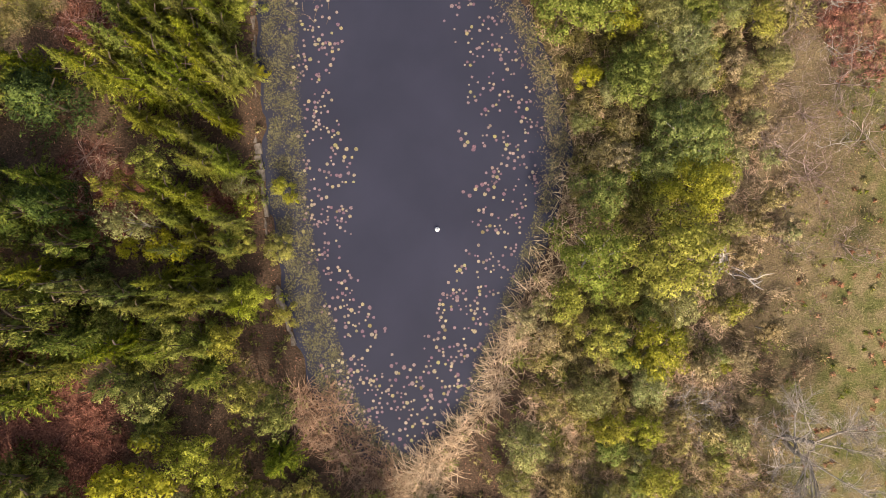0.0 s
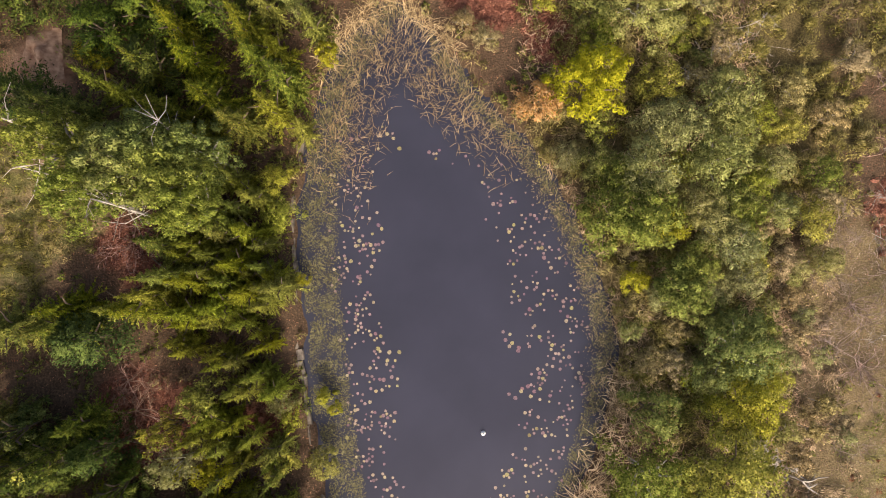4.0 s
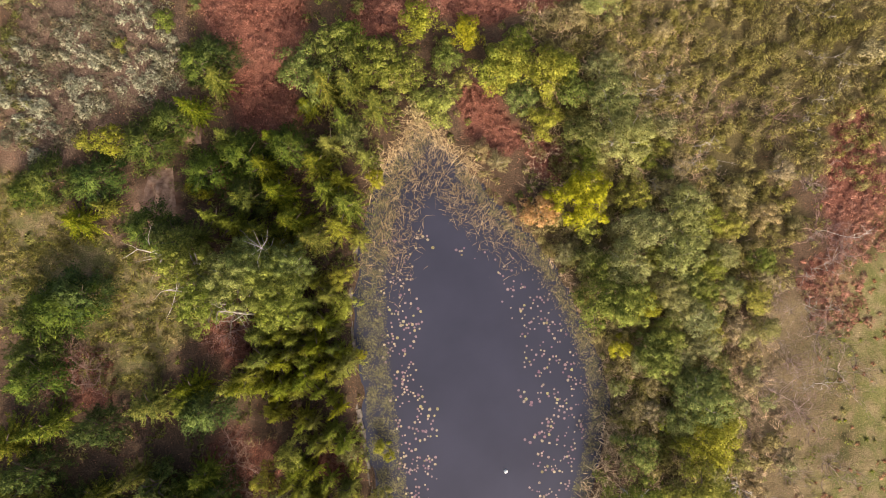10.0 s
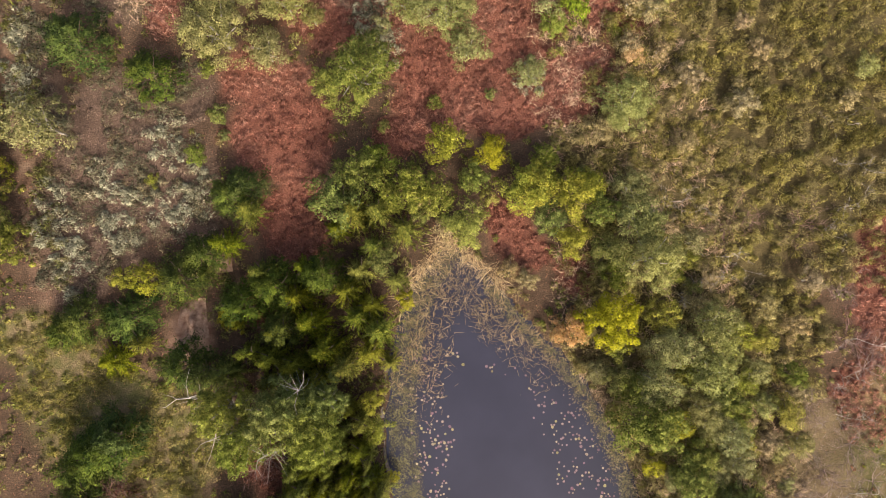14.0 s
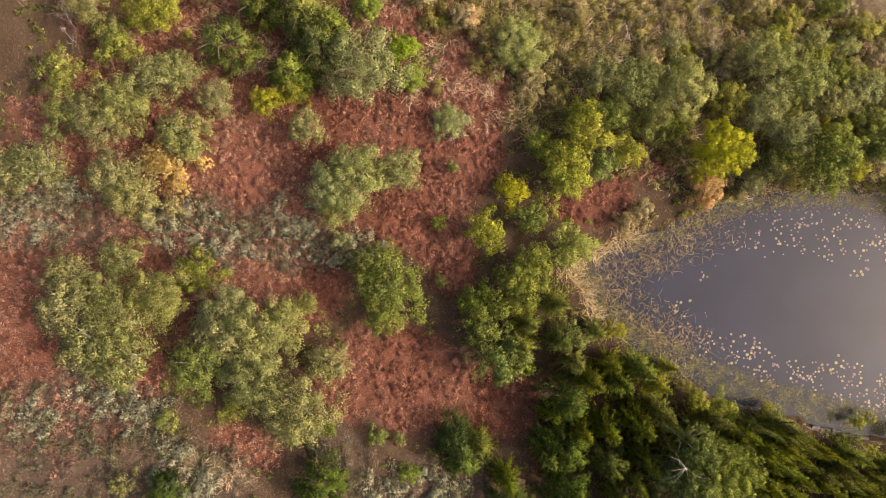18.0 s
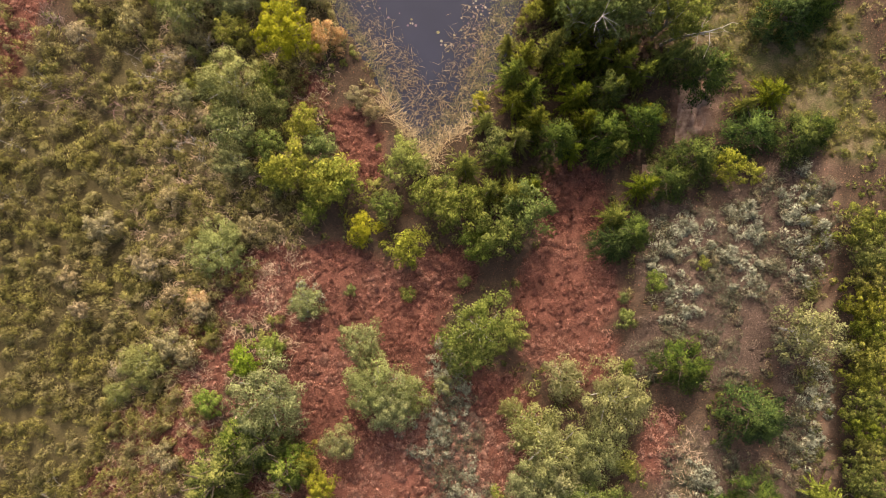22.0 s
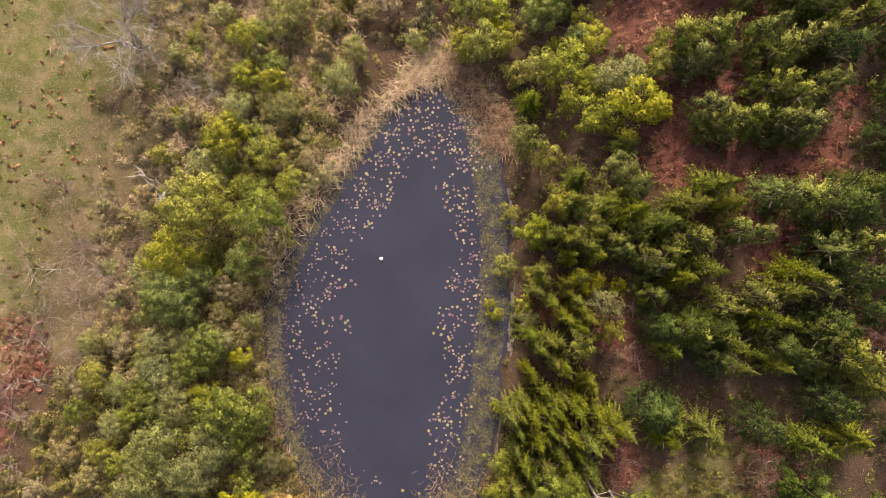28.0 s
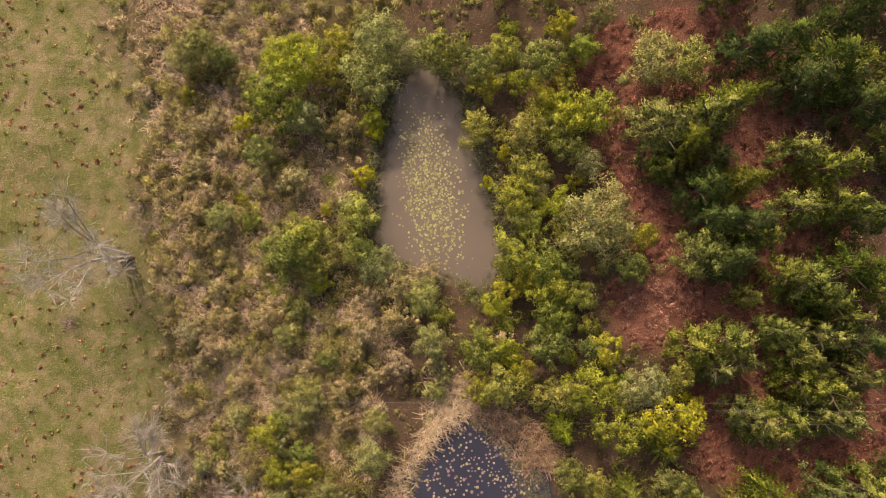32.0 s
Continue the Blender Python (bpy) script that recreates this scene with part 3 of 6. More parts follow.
def spruce_crown(levels=18, per=8, sprays=11, fine=1.0):
    """Tiers of drooping boughs, each with side sprays of needles."""
    out = []
    for k in range(levels):
        f = k / (levels - 1)
        z, reach = 0.12 + 0.83 * f, (1 - f) ** 0.8 * 0.95 + 0.05
        n = max(4, int(per * (1 - 0.4 * f)))
        for j in range(n):
            a = j * 2 * np.pi / n + k * 1.1 + RNG.normal() * 0.2
            R = reach * RNG.uniform(0.6, 1.15)
            d = np.array([np.cos(a), np.sin(a), 0])
            s = np.array([-d[1], d[0], 0])
            u = np.linspace(0.15, 1.0, sprays) + RNG.normal(size=sprays) * 0.02
            p = d * (u * R)[:, None] + np.array([0, 0, z]) - np.array([0, 0, 1]) * (0.10 * u ** 2 * R - 0.03 * u)[:, None]
            w = (0.1 + 0.13 * (1 - u)) * (0.4 + 0.6 * R) * fine
            for sg in (-1, 1):
                al = unit(d * 0.8 + s * sg * 0.75 + RNG.normal(size=(sprays, 3)) * 0.2)
                out.append(small_leaves(p + al * w[:, None] * 0.5, al, np.tile([0, 0, 1.0], (sprays, 1)) + RNG.normal(size=(sprays, 3)) * 0.3, w * 1.3, w * 0.36))
            al = unit(d + RNG.normal(size=(sprays, 3)) * 0.25)
            out.append(small_leaves(p, al, np.tile([0, 0, 1.0], (sprays, 1)) + RNG.normal(size=(sprays, 3)) * 0.3, w * 1.2, w * 0.3))
    body = np.concatenate(out)
    mid = body.reshape(-1, 3, 3).mean(1)
    shade = unit(mid * np.array([1, 1, 0])) * 0.35 + np.array([0, 0, 0.9]) + dirs(len(mid)) * 0.6
    top = dirs(30, 1.6)
    top[:, 2] = np.abs(top[:, 2])
    tip = small_leaves(np.array([0, 0, 0.95]) + top * 0.05, top, dirs(30), 0.11, 0.03)
    return np.concatenate([body, tip]), None, np.concatenate([shade, top])


def cone_crown(clumps=120, per=60, leaf=0.085, slim=0.75, reach=0.2, full=0.5):
    """A dense cone of upswept shoots; returns leaves and a paleness that rises along each shoot and up the cone."""
    f = 1 - RNG.uniform(0.0, 1, clumps) ** full
    f = np.clip(0.08 + 0.9 * f, 0, 0.98)
    a = np.arange(clumps) * 2.4 + RNG.normal(size=clumps) * 0.4
    k1, k2 = RNG.uniform(0, 6, 2)
    R = (1 - f) ** slim * (0.86 + 0.14 * np.sin(3 * a + k1 + 4 * f) + 0.12 * np.sin(7 * a + k2)) * RNG.uniform(0.8, 1.08, clumps)
    out = np.stack([np.cos(a), np.sin(a), np.zeros(clumps)], 1)
    c = out * (R * 0.9)[:, None] + np.stack([np.zeros(clumps), np.zeros(clumps), f], 1)
    size = RNG.uniform(0.65, 1.3, clumps) * reach * (0.55 + 0.45 * R)
    u = RNG.uniform(-1.0, 1.0, clumps * per)
    O, S = np.repeat(out, per, 0), np.repeat(size, per)[:, None]
    p = np.repeat(c, per, 0) + O * S * u[:, None] + RNG.normal(size=(len(u), 3)) * S * np.array([0.36, 0.36, 0.11])
    p[:, 2] += S[:, 0] * 0.16 * u
    al = unit(O * 0.8 + dirs(len(u)) * 0.8 + np.array([0, 0, 0.3]))
    ll = leaf * RNG.uniform(0.6, 1.4, len(u))
    # needles turn paler towards shoot ends and the top of the crown
    paler = np.repeat(RNG.uniform(-0.8, 0.25, clumps) + 0.75 * f, per) + 0.5 * u + RNG.normal(size=len(u)) * 0.1
    return small_leaves(p, al, dirs(len(u)) * 0.7 + np.array([0, 0, 0.9]), ll, ll * 0.42, 0.45), np.clip(paler, 0, 0.9), O * 0.55 + np.array([0, 0, 0.6]) + unit(p - np.repeat(c, per, 0)) * 0.5 + dirs(len(u)) * 0.5


def limb_set(n, reach, z0=0.25, z1=0.8):
    ls, rs = [], []
    for j in range(n):
        a = j * 2 * np.pi / n + RNG.normal() * 0.3
        R, zz = reach * RNG.uniform(0.6, 1), RNG.uniform(z0, z0 + 0.2)
        ls.append([(0, 0, zz), (R * 0.5 * np.cos(a), R * 0.5 * np.sin(a), (zz + z1) / 2 + 0.02), (R * np.cos(a + 0.2), R * np.sin(a + 0.2), z1 * RNG.uniform(0.75, 1))])
        rs.append((0.028, 0.008))
    return ls, rs


KINDS = {}


def plant_kind(kind, name, variants, category, group, bark=None, limbs=4, straight=False):
    """Prototype meshes of one kind: trunk, limb and several crowns."""
    bark = bark or BARK
    trunk = tube_mesh(name + "_trunk", [[(0, 0, -0.15), (0.01, 0.0, 0.25), (-0.01, 0.015, 0.55), (0.0, 0.0, 0.97 if straight else 0.75)]], [(0.05, 0.012)], bark, 7)
    ls, rs = limb_set(limbs, 0.75)
    limb = [tube_mesh(name + "_limb", [p], [r], bark, 5) for p, r in zip(ls, rs)]
    KINDS[kind] = (name, trunk, limb, variants, category, group)


def plant(kind, x, y, r, h, label):
    name, trunk, limb, variants, category, group = KINDS[kind]
    ob = new(name)
    stem = part("trunk", trunk, ob)
    for me in limb:
        part("limb", me, stem)
    part("crown", variants[int(RNG.integers(len(variants)))], ob)
    z = float(ground_z(np.array([x]), np.array([y]))[0])
    ob.matrix_basis = pose(x, y, max(z, -0.1), RNG.normal() * 2, RNG.normal() * 2, RNG.uniform(0, 360)) @ Matrix.Diagonal((r, r * RNG.uniform(0.9, 1.1), h, 1))
    return tagged(ob, label, category, group)


def sized(kind, r):
    """Large crowns have more and relatively smaller leaves."""
    return kind + "_large" if r > 1.9 and kind + "_large" in KINDS else kind


def crowns(name, m, n, fn):
    made = [fn() for _ in range(n)]
    # on pines and conifers dryness carries the paler end and top tone
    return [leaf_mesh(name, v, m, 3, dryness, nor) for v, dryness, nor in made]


plant_kind("sp", "spruce_tree", crowns("spruce_crown", SPRUCE, 4, lambda: spruce_crown(19, 8, 12, 0.82)), "tree", "spruces round the pond", straight=True, limbs=3)
plant_kind("sp_large", "spruce_tree", crowns("spruce_crown", SPRUCE, 3, lambda: spruce_crown(22, 10, 14, 0.7)), "tree", "spruces round the pond", straight=True, limbs=3)
plant_kind("sy", "spruce_tree", crowns("spruce_crown", GOLDSPRUCE, 4, lambda: spruce_crown(19, 7, 12, 0.85)), "tree", "spruces round the pond", straight=True, limbs=3)
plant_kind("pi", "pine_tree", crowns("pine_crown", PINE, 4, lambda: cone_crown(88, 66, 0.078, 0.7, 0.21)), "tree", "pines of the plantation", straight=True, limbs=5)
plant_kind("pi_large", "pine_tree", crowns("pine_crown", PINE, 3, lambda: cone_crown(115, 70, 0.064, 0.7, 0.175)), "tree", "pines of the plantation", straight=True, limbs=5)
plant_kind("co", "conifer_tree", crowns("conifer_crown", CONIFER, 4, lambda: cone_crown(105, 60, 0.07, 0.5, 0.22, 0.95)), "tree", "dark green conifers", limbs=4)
plant_kind("bl", "broadleaf_tree", crowns("green_crown", GREEN, 4, lambda: round_crown(46, 62, 0.066, 0.235)), "tree", "green broadleaf trees", limbs=5)
plant_kind("bl_large", "broadleaf_tree", crowns("green_crown", GREEN, 3, lambda: round_crown(90, 64, 0.045, 0.175)), "tree", "green broadleaf trees", GREYBARK, limbs=6)
plant_kind("pg", "broadleaf_tree", crowns("pale_crown", PALEGREEN, 3, lambda: round_crown(115, 70, 0.045, 0.16)), "tree", "green broadleaf trees", GREYBARK, limbs=6)
plant_kind("small_wi", "willow_bush", crowns("willow_crown", WILLOW, 3, lambda: round_crown(24, 46, 0.095, 0.3, 0.1)), "bush", "small scrub bushes", GREYBARK, 3)
plant_kind("small_bl", "bush", crowns("green_crown", GREEN, 3, lambda: round_crown(24, 46, 0.095, 0.3, 0.1)), "bush", "small scrub bushes", BARK, 3)
plant_kind("small_yb", "bush", crowns("bush_crown", YGREEN, 3, lambda: round_crown(24, 46, 0.095, 0.3, 0.1)), "bush", "small scrub bushes", BARK, 3)
plant_kind("small_ol", "thicket_bush", crowns("thicket_crown", THICKET, 3, lambda: round_crown(22, 38, 0.121, 0.32, 0.1)), "bush", "small scrub bushes", GREYBARK, 3)
plant_kind("yb", "bush", crowns("bush_crown", YGREEN, 4, lambda: round_crown(42, 68, 0.066, 0.25)), "bush", "yellow-green bushes", limbs=5)
plant_kind("yb_large", "bush", crowns("bush_crown", YGREEN, 3, lambda: round_crown(84, 66, 0.047, 0.185)), "bush", "yellow-green bushes", limbs=5)
plant_kind("ye", "yellow_bush", crowns("yellow_crown", YELLOW, 3, lambda: round_crown(34, 60, 0.085, 0.26)), "bush", "yellow autumn bushes")
plant_kind("ye_large", "yellow_bush", crowns("yellow_crown", YELLOW, 2, lambda: round_crown(95, 70, 0.05, 0.17)), "bush", "yellow autumn bushes")
plant_kind("wi", "willow_bush", crowns("willow_crown", WILLOW, 4, lambda: round_crown(54, 62, 0.06, 0.25)), "bush", "grey willow bushes", GREYBARK, 5)
plant_kind("wi_large", "willow_bush", crowns("willow_crown", WILLOW, 3, lambda: round_crown(100, 72, 0.041, 0.185)), "bush", "grey willow bushes", GREYBARK, 5)
plant_kind("ol", "thicket_bush", crowns("thicket_crown", THICKET, 3, lambda: round_crown(46, 60, 0.064, 0.21, 0.15)), "bush", "olive thicket bushes", GREYBARK)
plant_kind("or", "orange_bush", crowns("orange_crown", ORANGE, 1, lambda: round_crown(40, 60, 0.08, 0.27)), "bush", "autumn bushes")
plant_kind("li", "lime_bush", crowns("lime_crown", LIME, 2, lambda: round_crown(40, 64, 0.08, 0.25)), "bush", "lime bushes")
plant_kind("hd", "hedge_bush", crowns("hedge_crown", HEDGING, 3, lambda: round_crown(60, 60, 0.07, 0.2, 0.1)), "bush", "hedge along the track")

# ---- trees and bushes: x, y, crown radius, height ----
SPRUCES_A = [(-18.2, -26.7, 1.53, 7.0), (-15.3, -26.1, 2.03, 5.0), (-17.1, -25.7, 1.47, 6.0), (-16.4, -25.0, 1.67, 5.0), (-22.7, -22.5, 1.37, 5), (-18.6, -22.5, 1.42, 5), (-7.8, -10.2, 1.04, 4.0), (-17.4, -6.0, 1.35, 5.5), (-13.9, -5.6, 1.15, 5), (-18.4, -5.1, 1.23, 5), (-16.2, -5.0, 1.19, 6.0), (-13.8, -4.2, 1.15, 5), (-18.9, -3.8, 1.1, 6.0), (-15.4, -3.8, 1.13, 5), (-16.7, -3.3, 1.18, 6.0), (-13.5, -2.3, 0.86, 5), (-15.9, -2.2, 1.06, 5), (-21.8, -2.0, 1.07, 5), (-14.7, -2.0, 0.97, 5), (-17.6, -1.6, 1.04, 5), (-22.7, -1.5, 1.11, 5), (-15.3, -1.3, 0.85, 5)]
SPRUCES_B = [(-21.4, -0.9, 1.18, 5), (-16.4, -0.9, 1.11, 5), (-20.3, -0.5, 1.02, 5), (-18.5, 0.2, 1.09, 5), (-15.3, 0.2, 0.85, 5), (-20.4, 0.5, 1.09, 6.0), (-17.5, 2.0, 1.05, 5), (-21.6, 2.8, 0.96, 5), (-16.6, 2.9, 1.06, 5), (-18.7, 3.0, 0.98, 5), (-19.6, 3.5, 0.92, 5), (-17.1, 6.7, 1.24, 5), (-18.8, 7.0, 1.33, 5), (-14.1, 7.6, 1.05, 5), (-16.6, 7.7, 1.13, 5), (-13.2, 10.0, 1.0, 5), (-10.7, 10.3, 0.96, 5), (-11.4, 14.6, 1.2, 5), (-9.6, 15.3, 1.27, 5), (-12.4, 15.6, 1.31, 5), (-16.0, 15.8, 1.25, 5), (-10.7, 16.3, 1.45, 5)]
SPRUCES_C = [(-7.6, 16.9, 1.33, 5), (-11.4, 17.9, 1.38, 5), (-8.8, 17.9, 1.21, 5), (-12.1, 19.5, 1.19, 5), (-9.2, 19.5, 1.21, 5), (-13.6, 21.0, 1.17, 5), (-7.4, 21.9, 0.97, 5), (-5.5, 22.7, 1.21, 5), (-8.2, 23.9, 1.33, 5), (-6.9, 24.0, 1.09, 5), (-14.3, 24.8, 1.11, 3.4)]
SPRUCES = SPRUCES_A + SPRUCES_B + SPRUCES_C
GOLDEN_A = [(-10.3, 1.2, 0.67, 4.0), (-18.5, 1.6, 0.79, 6.0), (-11.1, 1.9, 0.72, 4.5), (-18.9, 2.2, 0.89, 6.0), (-12.3, 6.9, 1.01, 5), (-14.3, 7.3, 1.05, 5), (-10.9, 7.3, 0.96, 5), (-9.7, 7.7, 0.91, 5), (-8.5, 7.9, 0.85, 5), (-13.5, 8.0, 0.88, 5), (-11.9, 8.3, 1.01, 5), (-12.9, 8.8, 1.0, 5), (-10.2, 9.0, 0.91, 5), (-11.8, 10.1, 0.78, 5), (-9.5, 10.1, 1.03, 5), (-9.3, 11.9, 0.91, 5), (-7.4, 14.9, 0.82, 3.5), (-8.3, 15.7, 1.15, 5), (-13.7, 16.2, 1.11, 5), (-14.7, 16.6, 0.87, 5), (-13.3, 17.7, 0.71, 5), (-7.9, 18.4, 1.0, 3.8)]
GOLDEN_B = [(-6.2, 19.7, 0.88, 3.6), (-8.3, 20.6, 1.06, 4.0), (-11.6, 21.2, 0.99, 4.0), (-26.3, 39.1, 1.15, 3.0)]
GOLDEN = GOLDEN_A + GOLDEN_B
CONIFERS_A = [(-19.9, -29.4, 1.4, 4.5), (-21.8, -29.0, 1.24, 4.5), (-23.6, -27.6, 1.58, 4.5), (-22.0, -26.9, 1.24, 4.5), (-24.6, -25.2, 1.48, 4.5), (-16.5, -22.3, 1.21, 4.5), (-17.0, -20.7, 1.26, 4.5), (-18.7, -20.1, 1.07, 4.5), (-23.6, -19.6, 1.22, 4.5), (-17.4, -18.3, 1.37, 4.5), (-22.9, -17.2, 1.37, 4.5), (-22.6, -13.4, 1.1, 4.5), (-24.1, -6.5, 1.19, 4.5), (-23.7, -5.4, 1.36, 4.5), (-24.5, -2.2, 1.22, 4.5), (-23.7, 0.6, 1.09, 4.5), (-18.4, 1.6, 1.02, 4.5), (-17.1, 1.6, 1.26, 4.5), (-15.8, 1.7, 0.99, 4.5), (-21.7, 2.1, 1.11, 4.5), (-22.9, 2.4, 1.09, 4.5), (-16.3, 6.3, 1.41, 4.5)]
CONIFERS_B = [(-23.8, 9.1, 1.27, 4.5), (-23.9, 10.3, 1.22, 4.5), (-23.4, 12.1, 1.33, 4.5), (-22.6, 12.8, 1.62, 4.5), (-21.8, 13.3, 1.24, 4.5), (-17.3, 16.3, 1.05, 4.5), (-18.1, 16.6, 1.39, 4.5), (-18.8, 17.6, 1.32, 4.5), (-13.1, 17.8, 1.22, 4.5), (-15.0, 19.6, 1.46, 3.8), (-13.1, 20.3, 1.52, 4.5), (-10.5, 20.7, 1.43, 4.5), (-18.1, 21.4, 1.43, 3.4), (-16.9, 22.6, 1.26, 3.0), (-15.1, 25.7, 1.18, 3.0), (-14.3, 26.3, 1.19, 3.0), (-18.2, 32.8, 1.47, 3.5), (-22.0, 35.0, 1.68, 4.0), (-22.7, 39.4, 1.27, 3.4), (-20.9, 40.6, 1.11, 3.0), (10.7, 49.5, 1.68, 4.0), (11.9, 50.7, 1.68, 4.0)]
CONIFERS = CONIFERS_A + CONIFERS_B
PINES_A = [(-23.7, -26.8, 1.36, 4.5), (-17.8, -24.1, 0.99, 3.5), (-15.4, -24.0, 0.91, 3.0), (-21.5, -23.5, 1.16, 4.5), (-22.8, -20.5, 1.15, 4.5), (-21.1, -20.5, 1.22, 4.5), (-18.9, -19.2, 0.96, 4.5), (-20.2, -17.1, 1.12, 4.5), (-21.0, -16.5, 1.33, 4.5), (-18.5, -16.3, 0.71, 3.0), (-21.8, -15.7, 1.21, 4.5), (-22.4, -14.5, 1.15, 4.5), (-19.2, -14.2, 1.01, 4.5), (-16.9, -14.1, 1.32, 4.5), (-20.9, -14.0, 1.0, 4.5), (-15.3, -13.8, 1.34, 4.5), (-19.8, -13.3, 1.23, 4.5), (-17.2, -12.9, 0.91, 4.5), (-16.2, -12.7, 0.98, 4.5), (-22.4, -11.7, 1.1, 4.5), (-20.0, -11.4, 1.12, 4.5), (-21.2, -11.0, 1.11, 4.5)]
PINES_B = [(-17.1, -10.3, 1.03, 4.5), (-20.5, -9.7, 1.11, 4.5), (-21.4, -9.6, 1.22, 4.5), (-19.0, -9.6, 1.13, 4.5), (-17.7, -9.4, 1.25, 4.5), (-20.6, -5.9, 1.25, 4.5), (-22.1, -5.8, 1.38, 4.5), (-24.4, -3.7, 1.22, 4.5), (-23.5, -3.2, 1.36, 4.5), (-23.5, 1.2, 1.2, 4.5), (-24.8, 2.1, 1.48, 4.5), (5.3, 40.2, 1.59, 4.6), (6.9, 40.2, 1.29, 4.0), (3.7, 41.6, 1.4, 4.6), (7.2, 41.7, 1.46, 4.6), (8.0, 42.8, 2.07, 5.0), (6.8, 44.4, 1.34, 4.4), (4.2, 45.6, 1.78, 4.5)]
PINES = PINES_A + PINES_B
GREENS_A = [(9.8, -35.1, 1.11, 2.6), (8.7, -34.3, 0.92, 2.1), (-3.9, -32.4, 1.47, 3.4), (-6.0, -31.5, 1.29, 3.0), (-9.6, -31.2, 1.35, 3.2), (5.8, -31.2, 1.76, 3.6), (7.2, -28.4, 1.17, 2.7), (8.6, -24.8, 0.88, 1.0), (6.5, -22.3, 1.53, 3.6), (-7.7, -21.7, 0.99, 2.2), (-8.2, -19.6, 1.35, 3.2), (6.5, -19.2, 0.87, 1.4), (-16.0, -18.8, 1.51, 3.4), (-12.9, -18.7, 1.02, 2.4), (-8.1, -16.7, 1.29, 3.0), (5.2, -15.9, 0.81, 1.0), (-3.7, -15.4, 1.23, 2.8), (-7.6, -15.1, 1.35, 3.2), (8.2, -6.6, 0.8, 1.8), (9.4, -4.6, 0.73, 1.6), (-11.2, -4.3, 1.04, 2.4), (-14.3, -3.5, 1.01, 2.4)]
GREENS_B = [(6.8, -1.7, 1.91, 3.8), (7.4, 1.0, 1.35, 3.2), (11.5, 3.3, 1.95, 3.0), (12.9, 4.1, 0.99, 2.2), (10.8, 4.7, 0.99, 2.2), (9.2, 5.9, 1.23, 2.8), (9.1, 6.5, 1.13, 2.6), (10.2, 7.4, 1.13, 2.6), (13.0, 9.4, 1.01, 2.2), (6.3, 9.5, 1.62, 3.6), (7.6, 9.6, 1.62, 3.6), (12.4, 10.2, 1.01, 2.2), (16.8, 11.0, 0.89, 2.0), (6.9, 11.4, 1.19, 2.7), (6.1, 12.2, 1.0, 2.2), (7.0, 18.4, 1.01, 1.6), (-19.5, 18.9, 1.47, 2.5), (-24.4, 19.2, 1.19, 2.2), (-21.1, 19.6, 1.75, 2.6), (6.8, 19.6, 1.34, 2.0), (-23.4, 19.7, 1.66, 2.5), (-7.0, 21.1, 1.13, 2.6)]
GREENS_C = [(3.3, 22.3, 1.13, 2.6), (6.4, 22.3, 1.13, 2.6), (-3.4, 24.5, 1.34, 3.2), (-9.1, 24.7, 1.77, 4.0), (-5.2, 25.1, 1.66, 3.6), (-0.8, 25.3, 1.02, 2.2), (3.7, 26.0, 1.03, 1.8), (-7.6, 26.2, 1.59, 3.6), (-6.6, 27.2, 1.21, 2.7), (-16.7, 28.3, 0.7, 1.1), (-15.1, 29.5, 0.39, 0.8), (-5.9, 29.5, 0.49, 0.8), (-15.2, 30.6, 0.64, 1.2), (-2.5, 30.6, 0.56, 1.0), (1.0, 30.7, 0.42, 0.8), (-7.0, 32.2, 2.17, 4.0), (-15.5, 33.3, 0.58, 1.1), (-6.3, 33.7, 1.54, 3.2), (9.5, 33.9, 0.49, 0.8), (-15.5, 34.3, 0.42, 0.8), (-15.7, 38.5, 0.93, 2.4), (-14.1, 41.2, 1.81, 3.4)]
GREENS_D = [(-9.4, 43.6, 1.48, 2.5)]
GREENS = GREENS_A + GREENS_B + GREENS_C + GREENS_D
YELLOWGREENS_A = [(1.9, -34.3, 1.05, 2.1), (4.6, -33.1, 1.93, 3.2), (2.8, -32.8, 0.99, 2.0), (-7.6, -32.4, 1.05, 2.1), (-8.4, -30.5, 0.86, 1.7), (-6.4, -30.3, 1.05, 2.1), (0.6, -29.6, 0.86, 1.7), (-17.4, -29.3, 1.27, 2.7), (-9.6, -29.1, 1.3, 2.6), (-5.5, -28.0, 1.18, 2.3), (-10.8, -27.8, 1.6, 3.1), (-12.3, -27.7, 1.46, 3.0), (-9.9, -27.4, 1.18, 2.3), (-8.1, -27.3, 1.3, 2.6), (-8.1, -25.0, 1.18, 2.3), (-7.0, -23.8, 1.3, 2.6), (2.0, -23.7, 1.37, 2.7), (5.4, -23.1, 1.61, 3.1), (-9.5, -22.8, 1.18, 2.3), (-7.3, -22.4, 1.12, 2.2), (2.5, -22.0, 1.12, 2.2), (5.0, -21.6, 1.12, 2.2)]
